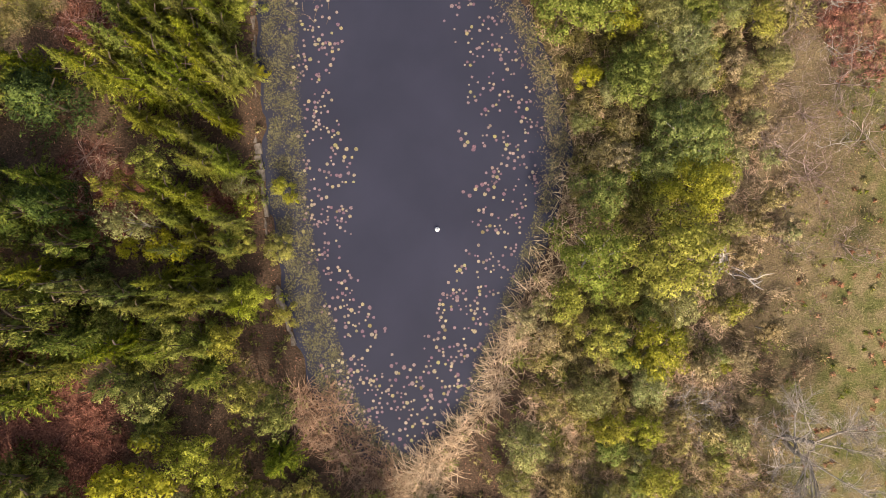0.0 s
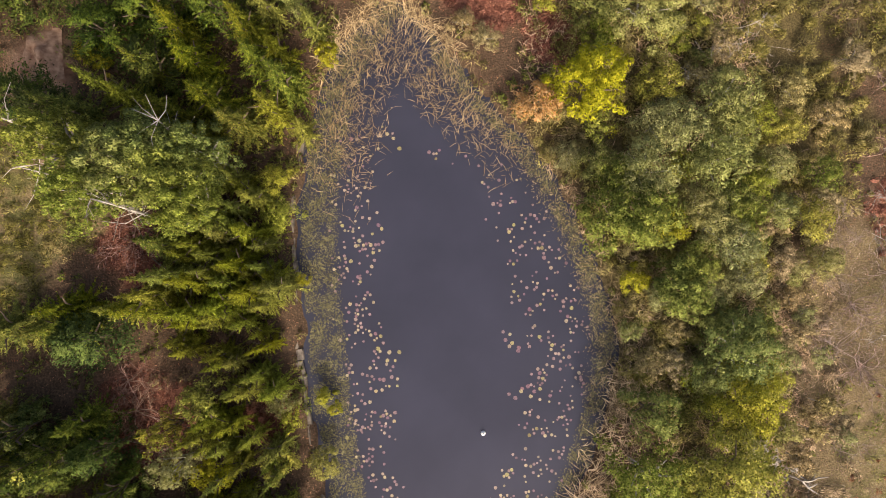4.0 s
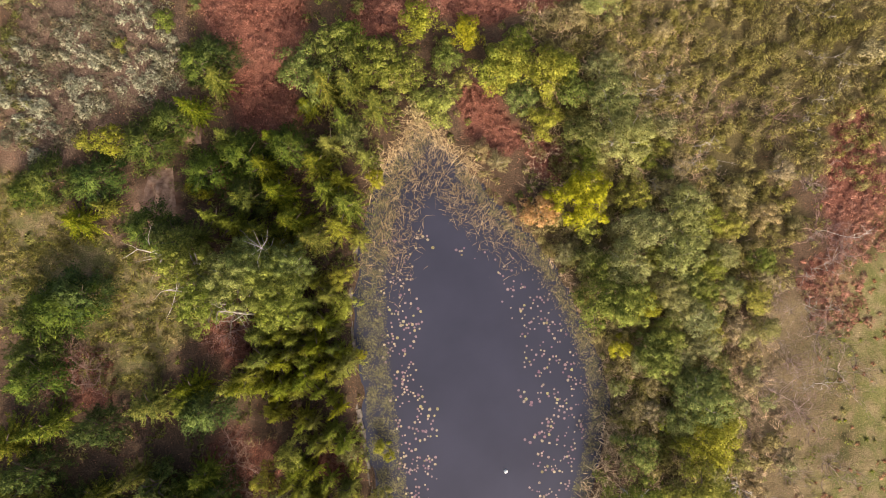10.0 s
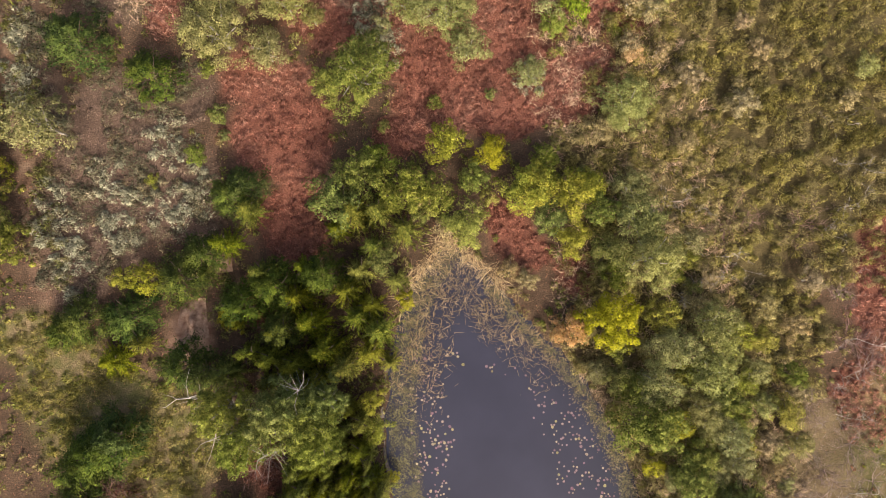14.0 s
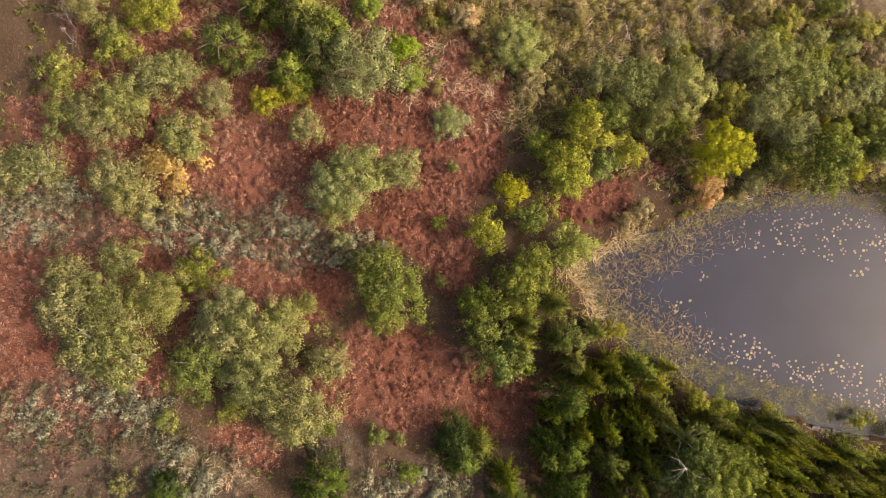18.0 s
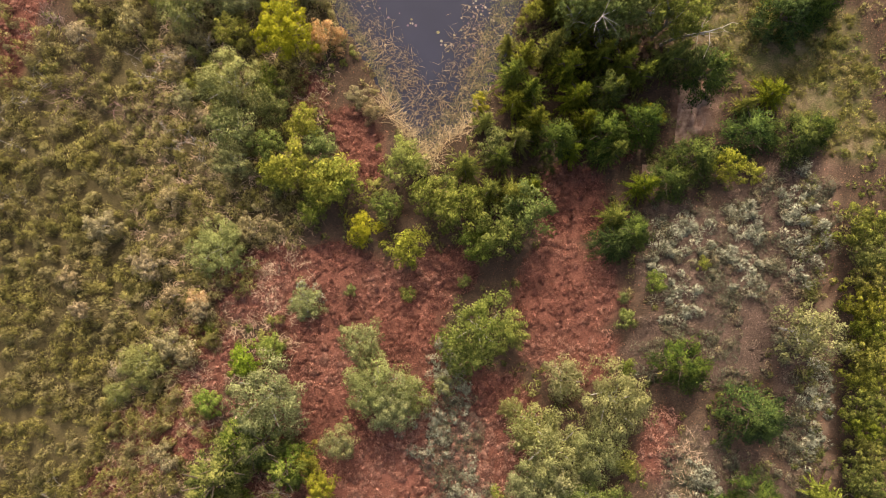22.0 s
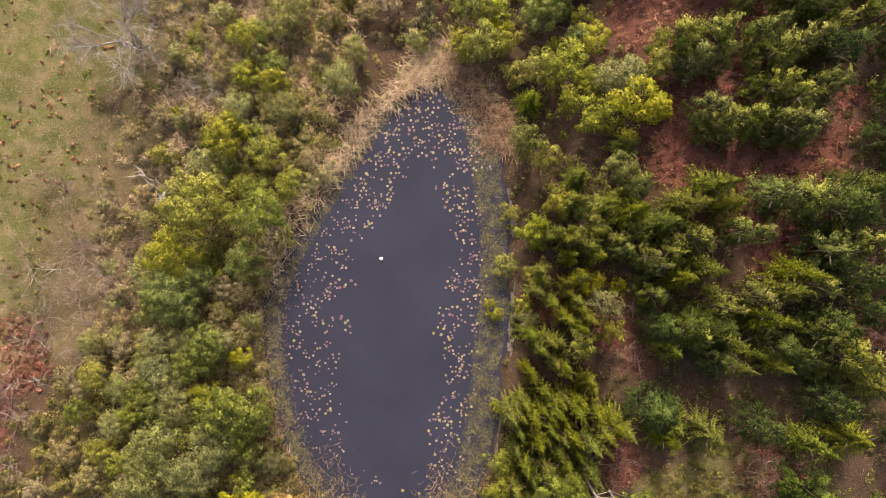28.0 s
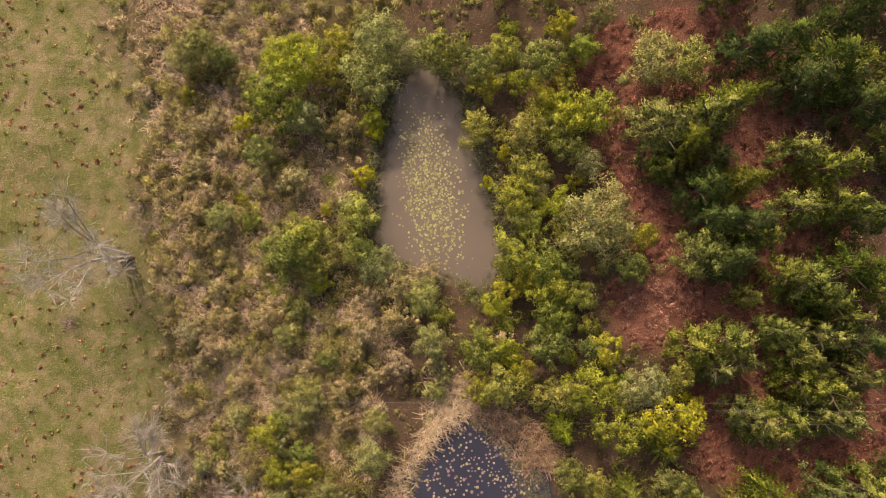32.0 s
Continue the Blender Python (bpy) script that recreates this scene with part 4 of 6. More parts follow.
YELLOWGREENS_B = [(-6.4, -20.5, 1.49, 3.0), (-13.8, -20.4, 0.96, 2.0), (-7.2, -19.1, 1.18, 2.3), (-8.1, -18.3, 1.49, 3.0), (-10.0, -17.4, 1.05, 2.1), (-5.1, -17.4, 0.93, 1.8), (-10.4, -15.6, 0.67, 1.3), (-5.0, -15.1, 1.12, 2.2), (-5.8, -13.7, 0.99, 2.0), (-4.7, -13.2, 1.37, 2.7), (-3.4, -13.1, 1.12, 2.2), (-9.4, -12.3, 1.61, 3.1), (-8.1, -12.1, 1.3, 2.6), (9.3, -12.1, 1.05, 2.1), (-11.0, -11.6, 0.98, 2.0), (9.0, -10.0, 0.86, 1.7), (7.4, -9.7, 0.99, 2.0), (-11.5, -9.4, 1.35, 2.7), (9.7, -6.4, 1.46, 2.9), (7.2, -5.5, 1.18, 2.3), (-13.3, -5.2, 0.97, 2.0), (-10.0, -4.5, 0.99, 2.0)]
YELLOWGREENS_C = [(-12.5, -4.2, 1.1, 2.2), (5.8, -3.7, 0.99, 2.0), (-7.5, -3.6, 0.67, 1.3), (8.6, -3.4, 0.86, 1.7), (-8.8, -2.6, 1.12, 2.2), (10.2, -1.8, 2.38, 4.0), (-11.0, -1.6, 0.73, 1.4), (-7.5, -0.4, 0.86, 1.7), (-9.5, -0.2, 0.9, 1.8), (11.7, 0.9, 1.88, 3.1), (-8.8, 1.7, 0.67, 1.3), (13.2, 1.8, 1.16, 2.3), (-13.2, 2.3, 0.74, 4.2), (-12.1, 3.3, 0.94, 4.0), (15.9, 8.9, 1.13, 2.1), (9.2, 9.1, 1.01, 2.0), (13.8, 11.0, 0.95, 1.8), (-8.7, 11.1, 0.94, 1.8), (-8.7, 12.8, 0.88, 1.7), (15.4, 13.3, 0.89, 1.7), (13.8, 13.7, 1.02, 2.0), (9.2, 15.7, 1.2, 2.3)]
YELLOWGREENS_D = [(4.5, 20.9, 1.2, 2.3), (-21.5, 21.8, 0.62, 1.0), (-1.9, 22.7, 1.52, 2.6), (4.8, 23.4, 1.64, 3.1), (6.2, 23.9, 1.14, 2.2), (2.1, 24.1, 1.64, 3.1), (2.6, 24.2, 1.54, 3.0), (-19.1, 27.1, 0.44, 0.8), (-2.2, 27.8, 1.35, 2.6), (-9.0, 32.4, 1.14, 2.8), (5.8, 33.0, 0.35, 0.7), (6.3, 33.9, 0.35, 0.7), (2.6, 41.2, 0.89, 1.8), (-17.3, 41.9, 0.69, 1.2), (5.2, 50.4, 1.94, 3.0), (2.5, 52.3, 1.49, 2.2), (-0.0, 54.8, 1.41, 2.7)]
YELLOWGREENS = YELLOWGREENS_A + YELLOWGREENS_B + YELLOWGREENS_C + YELLOWGREENS_D
YELLOWS_A = [(8.2, -30.5, 0.74, 1.3), (0.4, -28.8, 0.6, 1.2), (-6.9, -26.5, 0.54, 1.2), (1.6, -26.4, 0.74, 1.3), (-5.7, -24.9, 0.44, 1.2), (4.1, -24.7, 0.4, 1.2), (-10.8, -24.2, 0.6, 1.2), (5.0, -20.4, 0.74, 1.3), (-5.8, -18.3, 0.87, 1.6), (-11.0, -14.2, 1.05, 1.9), (-14.7, -10.3, 0.95, 1.8), (-13.4, -10.1, 1.7, 3.8), (-12.2, -0.2, 1.1, 2.0), (-13.9, -0.0, 0.58, 1.2), (-6.9, 1.9, 0.37, 1.2), (-7.3, 2.5, 0.44, 1.2), (7.6, 6.7, 0.75, 1.3), (-8.0, 8.1, 0.41, 1.2), (6.0, 15.7, 1.82, 3.6), (-15.6, 18.3, 0.45, 1.2), (-5.9, 18.5, 0.61, 1.8), (-16.2, 18.8, 0.58, 1.2)]
YELLOWS_B = [(0.5, 26.8, 1.1, 1.9), (1.7, 42.6, 1.02, 2.0), (7.5, 51.1, 1.67, 3.0)]
YELLOWS = YELLOWS_A + YELLOWS_B
WILLOWS_A = [(11.0, -34.6, 1.12, 2.4), (-0.6, -33.8, 1.6, 3.4), (-2.3, -32.8, 1.11, 2.4), (0.2, -31.8, 1.77, 3.2), (4.5, -30.1, 1.18, 2.5), (-15.3, -29.7, 1.77, 3.4), (10.3, -25.1, 0.93, 2.0), (-11.5, -24.9, 1.04, 2.2), (-8.5, -24.0, 0.86, 1.8), (-11.2, -21.4, 2.38, 4.2), (1.4, -21.0, 1.32, 2.0), (-0.9, -18.7, 1.26, 1.7), (7.3, -17.7, 0.86, 1.8), (-1.1, -16.1, 1.11, 2.4), (6.5, -13.9, 1.33, 1.8), (7.1, -12.9, 0.86, 1.8), (2.7, -12.0, 0.86, 2.0), (-13.0, -11.8, 1.21, 2.7), (-12.1, -11.6, 1.16, 2.5), (3.3, -10.1, 1.24, 2.7), (10.9, -4.3, 0.99, 2.1), (4.7, -4.0, 0.67, 1.4)]
WILLOWS_B = [(9.8, -3.9, 0.8, 1.7), (-11.5, -2.5, 0.73, 1.5), (-12.7, 0.8, 0.92, 4.5), (10.5, 2.1, 0.99, 2.1), (-9.2, 2.6, 0.73, 1.5), (7.1, 4.5, 0.6, 1.4), (8.6, 6.0, 0.73, 1.5), (12.7, 6.4, 1.01, 2.1), (16.6, 6.9, 0.83, 1.7), (12.1, 8.1, 1.14, 2.4), (11.2, 8.9, 1.14, 2.4), (14.7, 9.5, 0.89, 1.8), (10.6, 10.0, 1.13, 2.4), (14.6, 11.6, 1.02, 2.1), (8.3, 11.9, 1.51, 3.2), (11.4, 11.9, 1.45, 3.1), (5.0, 12.7, 0.75, 1.4), (12.4, 12.9, 1.33, 2.8), (9.9, 13.5, 1.32, 2.8), (9.0, 13.8, 1.2, 2.5), (12.1, 14.8, 1.52, 3.2), (8.7, 19.1, 2.01, 3.8)]
WILLOWS_C = [(8.6, 21.6, 1.51, 3.2), (8.6, 23.5, 1.26, 2.7), (9.1, 28.8, 1.88, 2.0), (-23.7, 30.3, 1.6, 4.0), (3.6, 31.6, 1.18, 1.4), (-0.1, 33.6, 1.35, 2.6), (-12.3, 34.4, 1.45, 2.5), (-14.5, 35.0, 2.09, 4.0), (-1.1, 35.8, 2.06, 3.4), (13.4, 36.3, 1.46, 1.7), (-3.5, 36.6, 1.21, 2.8), (-9.5, 36.9, 0.83, 1.6), (-2.2, 37.0, 1.87, 3.2), (5.0, 37.2, 2.42, 4.2), (-10.9, 37.6, 1.66, 3.0), (-14.1, 38.0, 1.81, 3.6), (14.9, 38.3, 0.91, 1.4), (-12.1, 38.4, 2.37, 4.0), (0.7, 39.9, 1.23, 2.2), (-12.6, 40.4, 1.8, 3.4), (-11.2, 41.1, 1.9, 3.4), (-14.6, 44.9, 1.74, 3.4)]
WILLOWS_D = [(-11.3, 45.0, 1.89, 3.5), (1.0, 45.6, 1.21, 2.5), (-13.1, 46.2, 1.59, 3.4), (-1.7, 46.3, 1.59, 3.4), (-14.4, 47.1, 1.74, 3.4), (-12.2, 47.8, 1.81, 3.4), (1.9, 48.1, 1.34, 2.8), (-9.8, 48.2, 1.34, 2.8), (-6.1, 48.4, 1.66, 3.2), (7.1, 48.4, 1.21, 2.5), (1.3, 49.1, 1.47, 3.1), (-13.1, 49.3, 1.78, 3.4), (-5.3, 49.6, 1.66, 3.4), (-11.3, 50.2, 1.57, 3.4), (-0.9, 50.6, 1.92, 3.4), (-2.4, 51.8, 1.94, 3.0), (3.3, 52.9, 1.17, 1.6), (8.2, 53.7, 1.92, 3.4), (-2.1, 53.9, 1.34, 2.8), (-5.8, 54.0, 1.59, 3.4), (6.6, 54.1, 1.59, 3.4), (4.3, 54.6, 1.34, 2.8)]
WILLOWS_E = [(-6.6, 55.6, 1.47, 3.1)]
WILLOWS = WILLOWS_A + WILLOWS_B + WILLOWS_C + WILLOWS_D + WILLOWS_E
OLIVES_A = [(8.1, -33.2, 0.87, 1.0), (-5.5, -31.4, 0.94, 1.1), (10.4, -30.7, 1.07, 1.3), (2.1, -29.5, 1.07, 1.3), (9.6, -29.2, 0.94, 1.1), (11.5, -28.5, 1.01, 1.2), (11.0, -26.7, 0.94, 1.1), (5.6, -26.6, 1.49, 1.8), (12.2, -25.7, 1.01, 1.2), (12.0, -23.9, 1.01, 1.2), (11.1, -20.9, 1.14, 1.4), (-1.4, -20.0, 1.14, 1.4), (0.4, -19.6, 1.59, 1.9), (10.7, -19.1, 1.01, 1.2), (8.5, -18.8, 1.4, 1.7), (13.2, -18.6, 1.21, 1.4), (0.6, -17.6, 1.65, 1.9), (11.8, -17.5, 1.34, 1.6), (2.7, -17.1, 1.33, 1.6), (12.8, -16.7, 1.01, 1.2), (3.5, -16.2, 1.14, 1.4), (6.4, -15.5, 1.07, 1.3)]
OLIVES_B = [(10.5, -15.1, 1.01, 1.2), (1.1, -15.0, 1.33, 1.6), (2.5, -14.5, 1.01, 1.2), (4.6, -13.9, 1.14, 1.4), (4.8, -12.2, 1.14, 1.4), (4.7, -5.4, 0.94, 1.1), (3.8, -4.6, 0.81, 1.0), (9.1, 2.6, 1.01, 1.2), (8.0, 3.0, 0.94, 1.1), (9.3, 4.3, 0.84, 1.0), (15.1, 5.3, 0.76, 0.9), (15.0, 7.0, 0.97, 1.1), (17.8, 13.8, 1.05, 1.2), (16.1, 15.1, 1.04, 1.2), (11.7, 15.8, 1.03, 1.2), (19.2, 16.5, 1.05, 1.2), (12.7, 17.5, 1.03, 1.2), (1.6, 18.8, 0.82, 1.2), (-19.4, 19.1, 0.76, 1.0), (0.6, 19.6, 0.82, 1.2), (11.0, 20.9, 0.89, 1.0), (12.7, 26.0, 1.05, 1.2)]
OLIVES_C = [(7.5, 27.4, 1.04, 1.2), (16.9, 28.1, 1.2, 1.4), (13.7, 30.3, 1.19, 1.4), (11.9, 35.0, 1.18, 1.4)]
OLIVES = OLIVES_A + OLIVES_B + OLIVES_C
LIMES = [(-12.0, -31.5, 1.03, 2.6), (5.5, 34.6, 0.9, 1.6), (7.0, 35.6, 1.17, 1.8), (9.0, 38.3, 0.93, 1.6)]
PALES = [(-11.3, 11.5, 1.54, 5.8), (-15.0, 11.9, 1.48, 5.8), (-12.0, 12.8, 1.83, 5.8), (-13.9, 13.3, 1.92, 5.8), (-10.8, 13.6, 1.42, 5.8), (-15.7, 13.9, 1.58, 5.8), (-12.7, 14.2, 1.58, 5.8)]
HEDGE = [(-26.9, 24.3, 1.32, 2.3), (-27.2, 25.7, 1.2, 2.3), (-27.3, 27.0, 1.26, 2.3), (-27.3, 28.4, 1.32, 2.3), (-27.7, 29.7, 1.2, 2.3), (-27.6, 31.1, 1.32, 2.3), (-27.9, 32.4, 1.26, 2.3), (-27.8, 33.8, 1.32, 2.3), (-28.1, 35.1, 1.26, 2.3), (-28.1, 36.5, 1.2, 2.3), (-28.1, 37.8, 1.2, 2.3), (-28.4, 39.2, 1.08, 2.3), (-28.9, 40.5, 1.2, 2.3)]
ORANGES = [(3.8, 15.4, 1.15, 1.5), (10.3, 32.3, 0.84, 1.1), (-3.2, 47.3, 1.78, 1.8)]
SMALL = {"small_wi": "small grey-green willow bush in mixed scrub", "small_bl": "small green leafy bush in mixed scrub",
         "small_yb": "small yellow-green bush in mixed scrub", "small_ol": "small olive-brown bush in mixed scrub"}
LABELS = {"co": "dark green conifer with a dense rounded crown", "pg": "pale green tall tree with fine leaves and grey limbs", "sy": "yellowish-green low spruce standing in rough grass", "sp": "green spruce with layered drooping boughs on rough ground", "pi": "olive-green pine with pale tufted shoots over dead bracken",
          "bl": "green leafy broadleaf tree with a domed uneven crown", "yb": "yellow-green leafy bush standing in dense undergrowth",
          "ye": "bright yellow autumn bush with loose small leaves", "wi": "grey-green willow bush with a soft rounded crown",
          "ol": "olive-brown scrubby bush in a dense thicket", "or": "orange autumn bush beside the reeds of the pond",
          "li": "fresh lime-green bush at the edge of dead bracken", "hd": "yellow-green hedge bush lining a dirt track"}
for kind, rows in (("sp", SPRUCES), ("pi", PINES), ("bl", GREENS), ("yb", YELLOWGREENS), ("ye", YELLOWS), ("wi", WILLOWS), ("ol", OLIVES), ("or", ORANGES), ("li", LIMES), ("hd", HEDGE), ("pg", PALES), ("sy", GOLDEN), ("co", CONIFERS)):
    for x, y, r, h in rows:
        r *= {"sp": 1.1, "pi": 1.2, "co": 1.25, "sy": 1.1, "ol": 0.78 if y < -9 else 1}.get(kind, 1.05)
        # dense dark bushes on the rise, scrub and broadleaf elsewhere
        k = "co" if kind == "bl" and x < -16 and 14 < y < 24 else kind
        k = "pi" if kind == "sp" and x < -13 and y < 5 and int(-x * 10) % 2 else k
        if math.hypot(x + 18.4, y - 18.4) < 1.5:
            continue  # the bare sand stays open
        k = "small_" + k if r < 0.75 and "small_" + k in KINDS else k
        plant(sized(k, r), x, y, r, h * (0.8 if k in ("sp", "co") and x < -16 and y > 2 else 1), SMALL[k] if k in SMALL else LABELS[k])
for k in range(95):
    # slender young spruces that fill the row along the west bank, round the brush heaps
    x, y = RNG.uniform(-13.6, -8.9), RNG.uniform(-5, 13.5)
    if x > -12.7 or not 0 < y < 5:
        plant("sy", x, y, RNG.uniform(0.55, 0.95), RNG.uniform(3.2, 4.9), "yellowish-green slender spruce in a row along the bank")


def fill(n, lo, hi, kinds):
    """Small bushes strewn over a rectangle, off the water and the open grass."""
    for _ in range(n):
        x, y = RNG.uniform(lo[0], hi[0]), RNG.uniform(lo[1], hi[1])
        ax, ay = np.array([x]), np.array([y])
        if max(pond(ax, ay)[0], mud(ax, ay)[0]) > -1.0 or zones(ax, ay)[1][0] > 0.3:
            continue
        k = kinds[int(RNG.integers(len(kinds)))]
        plant(k, x, y, RNG.uniform(0.45, 0.95), RNG.uniform(0.7, 1.8), SMALL[k])


fill(34, (5, -13), (14.5, 22), ("small_wi", "small_bl", "small_yb", "small_yb"))
fill(12, (2, -38), (12.5, -13), ("small_wi", "small_ol", "small_yb"))
fill(40, (-12, -38), (-5.5, -11), ("small_yb", "small_yb", "small_bl"))
fill(6, (-6, -19), (3, -13), ("small_ol", "small_wi", "small_yb"))
fill(16, (10, 21), (27, 44), ("small_ol", "small_wi", "small_ol"))
fill(14, (-24, 34), (12, 56), ("small_wi", "small_wi", "small_bl", "small_ol"))
fill(40, (12, -12), (17, 10), ("small_ol", "small_wi", "small_ol"))
fill(10, (-7, 22), (6, 27), ("small_yb", "small_bl", "small_ol"))


# denser stands, kept apart from what is already placed
PLACED = [(o.location.x, o.location.y) for o in scene.objects if o.type == "EMPTY"]


def thicken(tries, lo, hi, kinds, gap, radius, height):
    for _ in range(tries):
        x, y = RNG.uniform(lo[0], hi[0]), RNG.uniform(lo[1], hi[1])
        ax, ay = np.array([x]), np.array([y])
        z = zones(ax, ay)
        if min((x - a) ** 2 + (y - b) ** 2 for a, b in PLACED) < gap * gap or max(pond(ax, ay)[0], mud(ax, ay)[0]) > -0.9:
            continue
        if max(z[0][0], z[1][0], z[2][0], z[5][0] * 3) > 0.35:
            continue
        PLACED.append((x, y))
        kind = kinds[int(RNG.integers(len(kinds)))]
        plant(kind, x, y, RNG.uniform(*radius), RNG.uniform(*height), LABELS[kind])


thicken(320, (-32, -44), (-19.0, -2), ("pi", "pi", "co"), 2.0, (1.1, 1.6), (4.5, 6.0))
thicken(110, (-30, -4), (-17.5, 7), ("co", "sp"), 1.9, (1.1, 1.6), (3.2, 4.6))
thicken(90, (-16.5, 13.5), (-7.5, 26), ("sp", "sp", "sy"), 1.35, (0.8, 1.3), (3.0, 5.0))
thicken(50, (-25, 15.5), (-16.5, 22.5), ("sp", "co", "yb"), 1.5, (0.8, 1.3), (1.8, 3.2))
thicken(70, (-17, -14), (-6.8, -5), ("yb", "yb", "bl", "sp"), 1.3, (0.8, 1.3), (2.2, 4.0))
thicken(60, (-14, -36), (-5.8, -12), ("yb", "yb", "bl"), 1.4, (0.8, 1.3), (2.0, 3.2))
thicken(36, (6.5, -9), (14.5, 16), ("bl", "wi", "wi", "ol"), 1.35, (0.7, 1.2), (1.5, 2.8))


# ---- ground cover, each kind one object of many small plants ----
def scatter(lo, hi, per_m2, weight):
    """Random places in a rectangle, kept by a weight from 0 to 1."""
    n = int((hi[0] - lo[0]) * (hi[1] - lo[1]) * per_m2)
    x, y = RNG.uniform(lo[0], hi[0], n), RNG.uniform(lo[1], hi[1], n)
    keep = RNG.uniform(0, 1, n) < weight(x, y)
    return x[keep], y[keep]


def dry(x, y):
    return np.maximum(pond(x, y), mud(x, y)) < -0.15


def sprays(x, y, per, length, width, flat, m, name, label, category, spread=0.2, lift=0.0, bent=0.25):
    """Clumps of blades that fan out of one foot."""
    z = ground_z(x, y)
    base = np.repeat(np.stack([x, y, z + lift], 1), per, 0) + RNG.normal(size=(len(x) * per, 3)) * np.array([spread, spread, 0.02])
    d = dirs(len(base))
    d[:, 2] = np.abs(d[:, 2]) * flat + 0.12 * flat + 0.05
    L = length * RNG.uniform(0.6, 1.3, len(base))
    me = blade_mesh(name, blades(base, d, L, width * RNG.uniform(0.7, 1.3, len(base)), bent), m)
    return tagged(new(name, me), label, category, kind="stuff")


LO, HI = (-32, -42), (28, 60)

def mounds(name, x, y, per, size, tall, blade, width, m, label, category, dryness, lean=(0, 0), comb=0.0):
    """Bushy mounds: blades start on a dome and point outwards and up; each mound has its own dryness."""
    n, per = len(x), per * 8 // 5
    R, H = size * RNG.uniform(0.6, 1.3, n), tall * RNG.uniform(0.5, 1.4, n)
    o = dirs(n * per)
    o[:, 2] = np.abs(o[:, 2])
    base = np.stack([np.repeat(x, per), np.repeat(y, per), np.repeat(ground_z(x, y), per)], 1)
    base += o * np.stack([np.repeat(R, per)] * 2 + [np.repeat(H, per)], 1) * RNG.uniform(0.6, 0.95, (n * per, 1))
    comb = np.repeat(RNG.normal(size=(n, 3)) * np.array([comb, comb, 0]), per, 0)
    d = unit(o + dirs(n * per) * 0.7 + comb + np.array([lean[0], lean[1], 0.25]))
    me = leaf_mesh(name, small_leaves(base, d, dirs(n * per) * 0.8 + np.array([0, 0, 1.0]), blade * RNG.uniform(0.6, 1.35, n * per), width * 1.25 * RNG.uniform(0.7, 1.3, n * per)), m, 3,
                   np.clip(np.repeat(dryness(x, y), per) + RNG.normal(size=n * per) * 0.12, 0, 1), o + np.array([0, 0, 0.3]) + comb * 0.5 + dirs(n * per) * 0.3)
    return tagged(new(name, me), label, category, kind="stuff")


def uneven(x, y):
    return np.clip(0.26 + 0.45 * ripple(x, y, 0.7, 4) + RNG.normal(size=len(x)) * 0.26, 0, 0.85)


x, y = scatter(LO, HI, 11.0, lambda x, y: zones(x, y)[0] * dry(x, y))
# southern bracken: a deeper red, with shade under the trees put into the colour
mounds("dead_bracken", x, y, 24, 0.26, 0.22, 0.14, 0.027, BRACKEN, "red-brown dead bracken fronds lying in a mat", "bracken", lambda x, y: np.clip(0.16 + 0.42 * ripple(x, y, 0.55, 1) - 0.3 * (y < 12) * (x < 10) + 0.45 * smooth(y - 0.6 * x, 36, 46) + 0.08 * (x > 15) + 0.6 * patch(x, y, -14, -15.5, 1.8, 2.8) + RNG.normal(size=len(x)) * 0.08, 0, 0.8), (0.4, 0.5), 0.7)
x, y = scatter(LO, HI, 3.1, lambda x, y: zones(x, y)[3] * dry(x, y) * (1 - zones(x, y)[1]) * np.where(y < -9, 0.9, 1))
mounds("olive_thicket", x, y, 84, 0.46, 1.0, 0.17, 0.034, OLIVE, "olive-green scrub thicket of leafy shoots with dry stems", "scrub", uneven, (-0.3, 0.15), 0.75)
x, y = scatter(LO, HI, 7.5, lambda x, y: zones(x, y)[2] * dry(x, y) * np.clip(0.42 + 0.5 * np.sin(1.9 * x + 0.3 * y) + 0.9 * ripple(x, y, 1.2, 5), 0.04, 1))
mounds("grey_heather", x, y, 56, 0.4, 0.5, 0.1, 0.034, HEATHER, "grey faded heather tufts in rows on dry ground", "heather", lambda x, y: np.clip(RNG.normal(size=len(x)) * 0.3, 0, 0.6))


def turf(name, per_m2, weight, length, m, label, dryness):
    """Single short blades strewn over the ground."""
    x, y = scatter(LO, HI, per_m2, weight)
    p = np.stack([x, y, ground_z(x, y) + 0.03], 1)
    d = dirs(len(x), 0.6)
    d[:, 2] = np.abs(d[:, 2])
    L = length * RNG.uniform(0.6, 1.5, len(x))
    me = leaf_mesh(name, leaves(p, d, dirs(len(x)) * 0.7 + np.array([0, 0, 1.0]), L, L * 0.2), m, 4, np.clip(dryness(x, y) + RNG.normal(size=len(x)) * 0.15, 0, 1), np.array([0, 0, 1.0]) + dirs(len(x)) * 0.4)
    return tagged(new(name, me), label, "grass", kind="stuff")


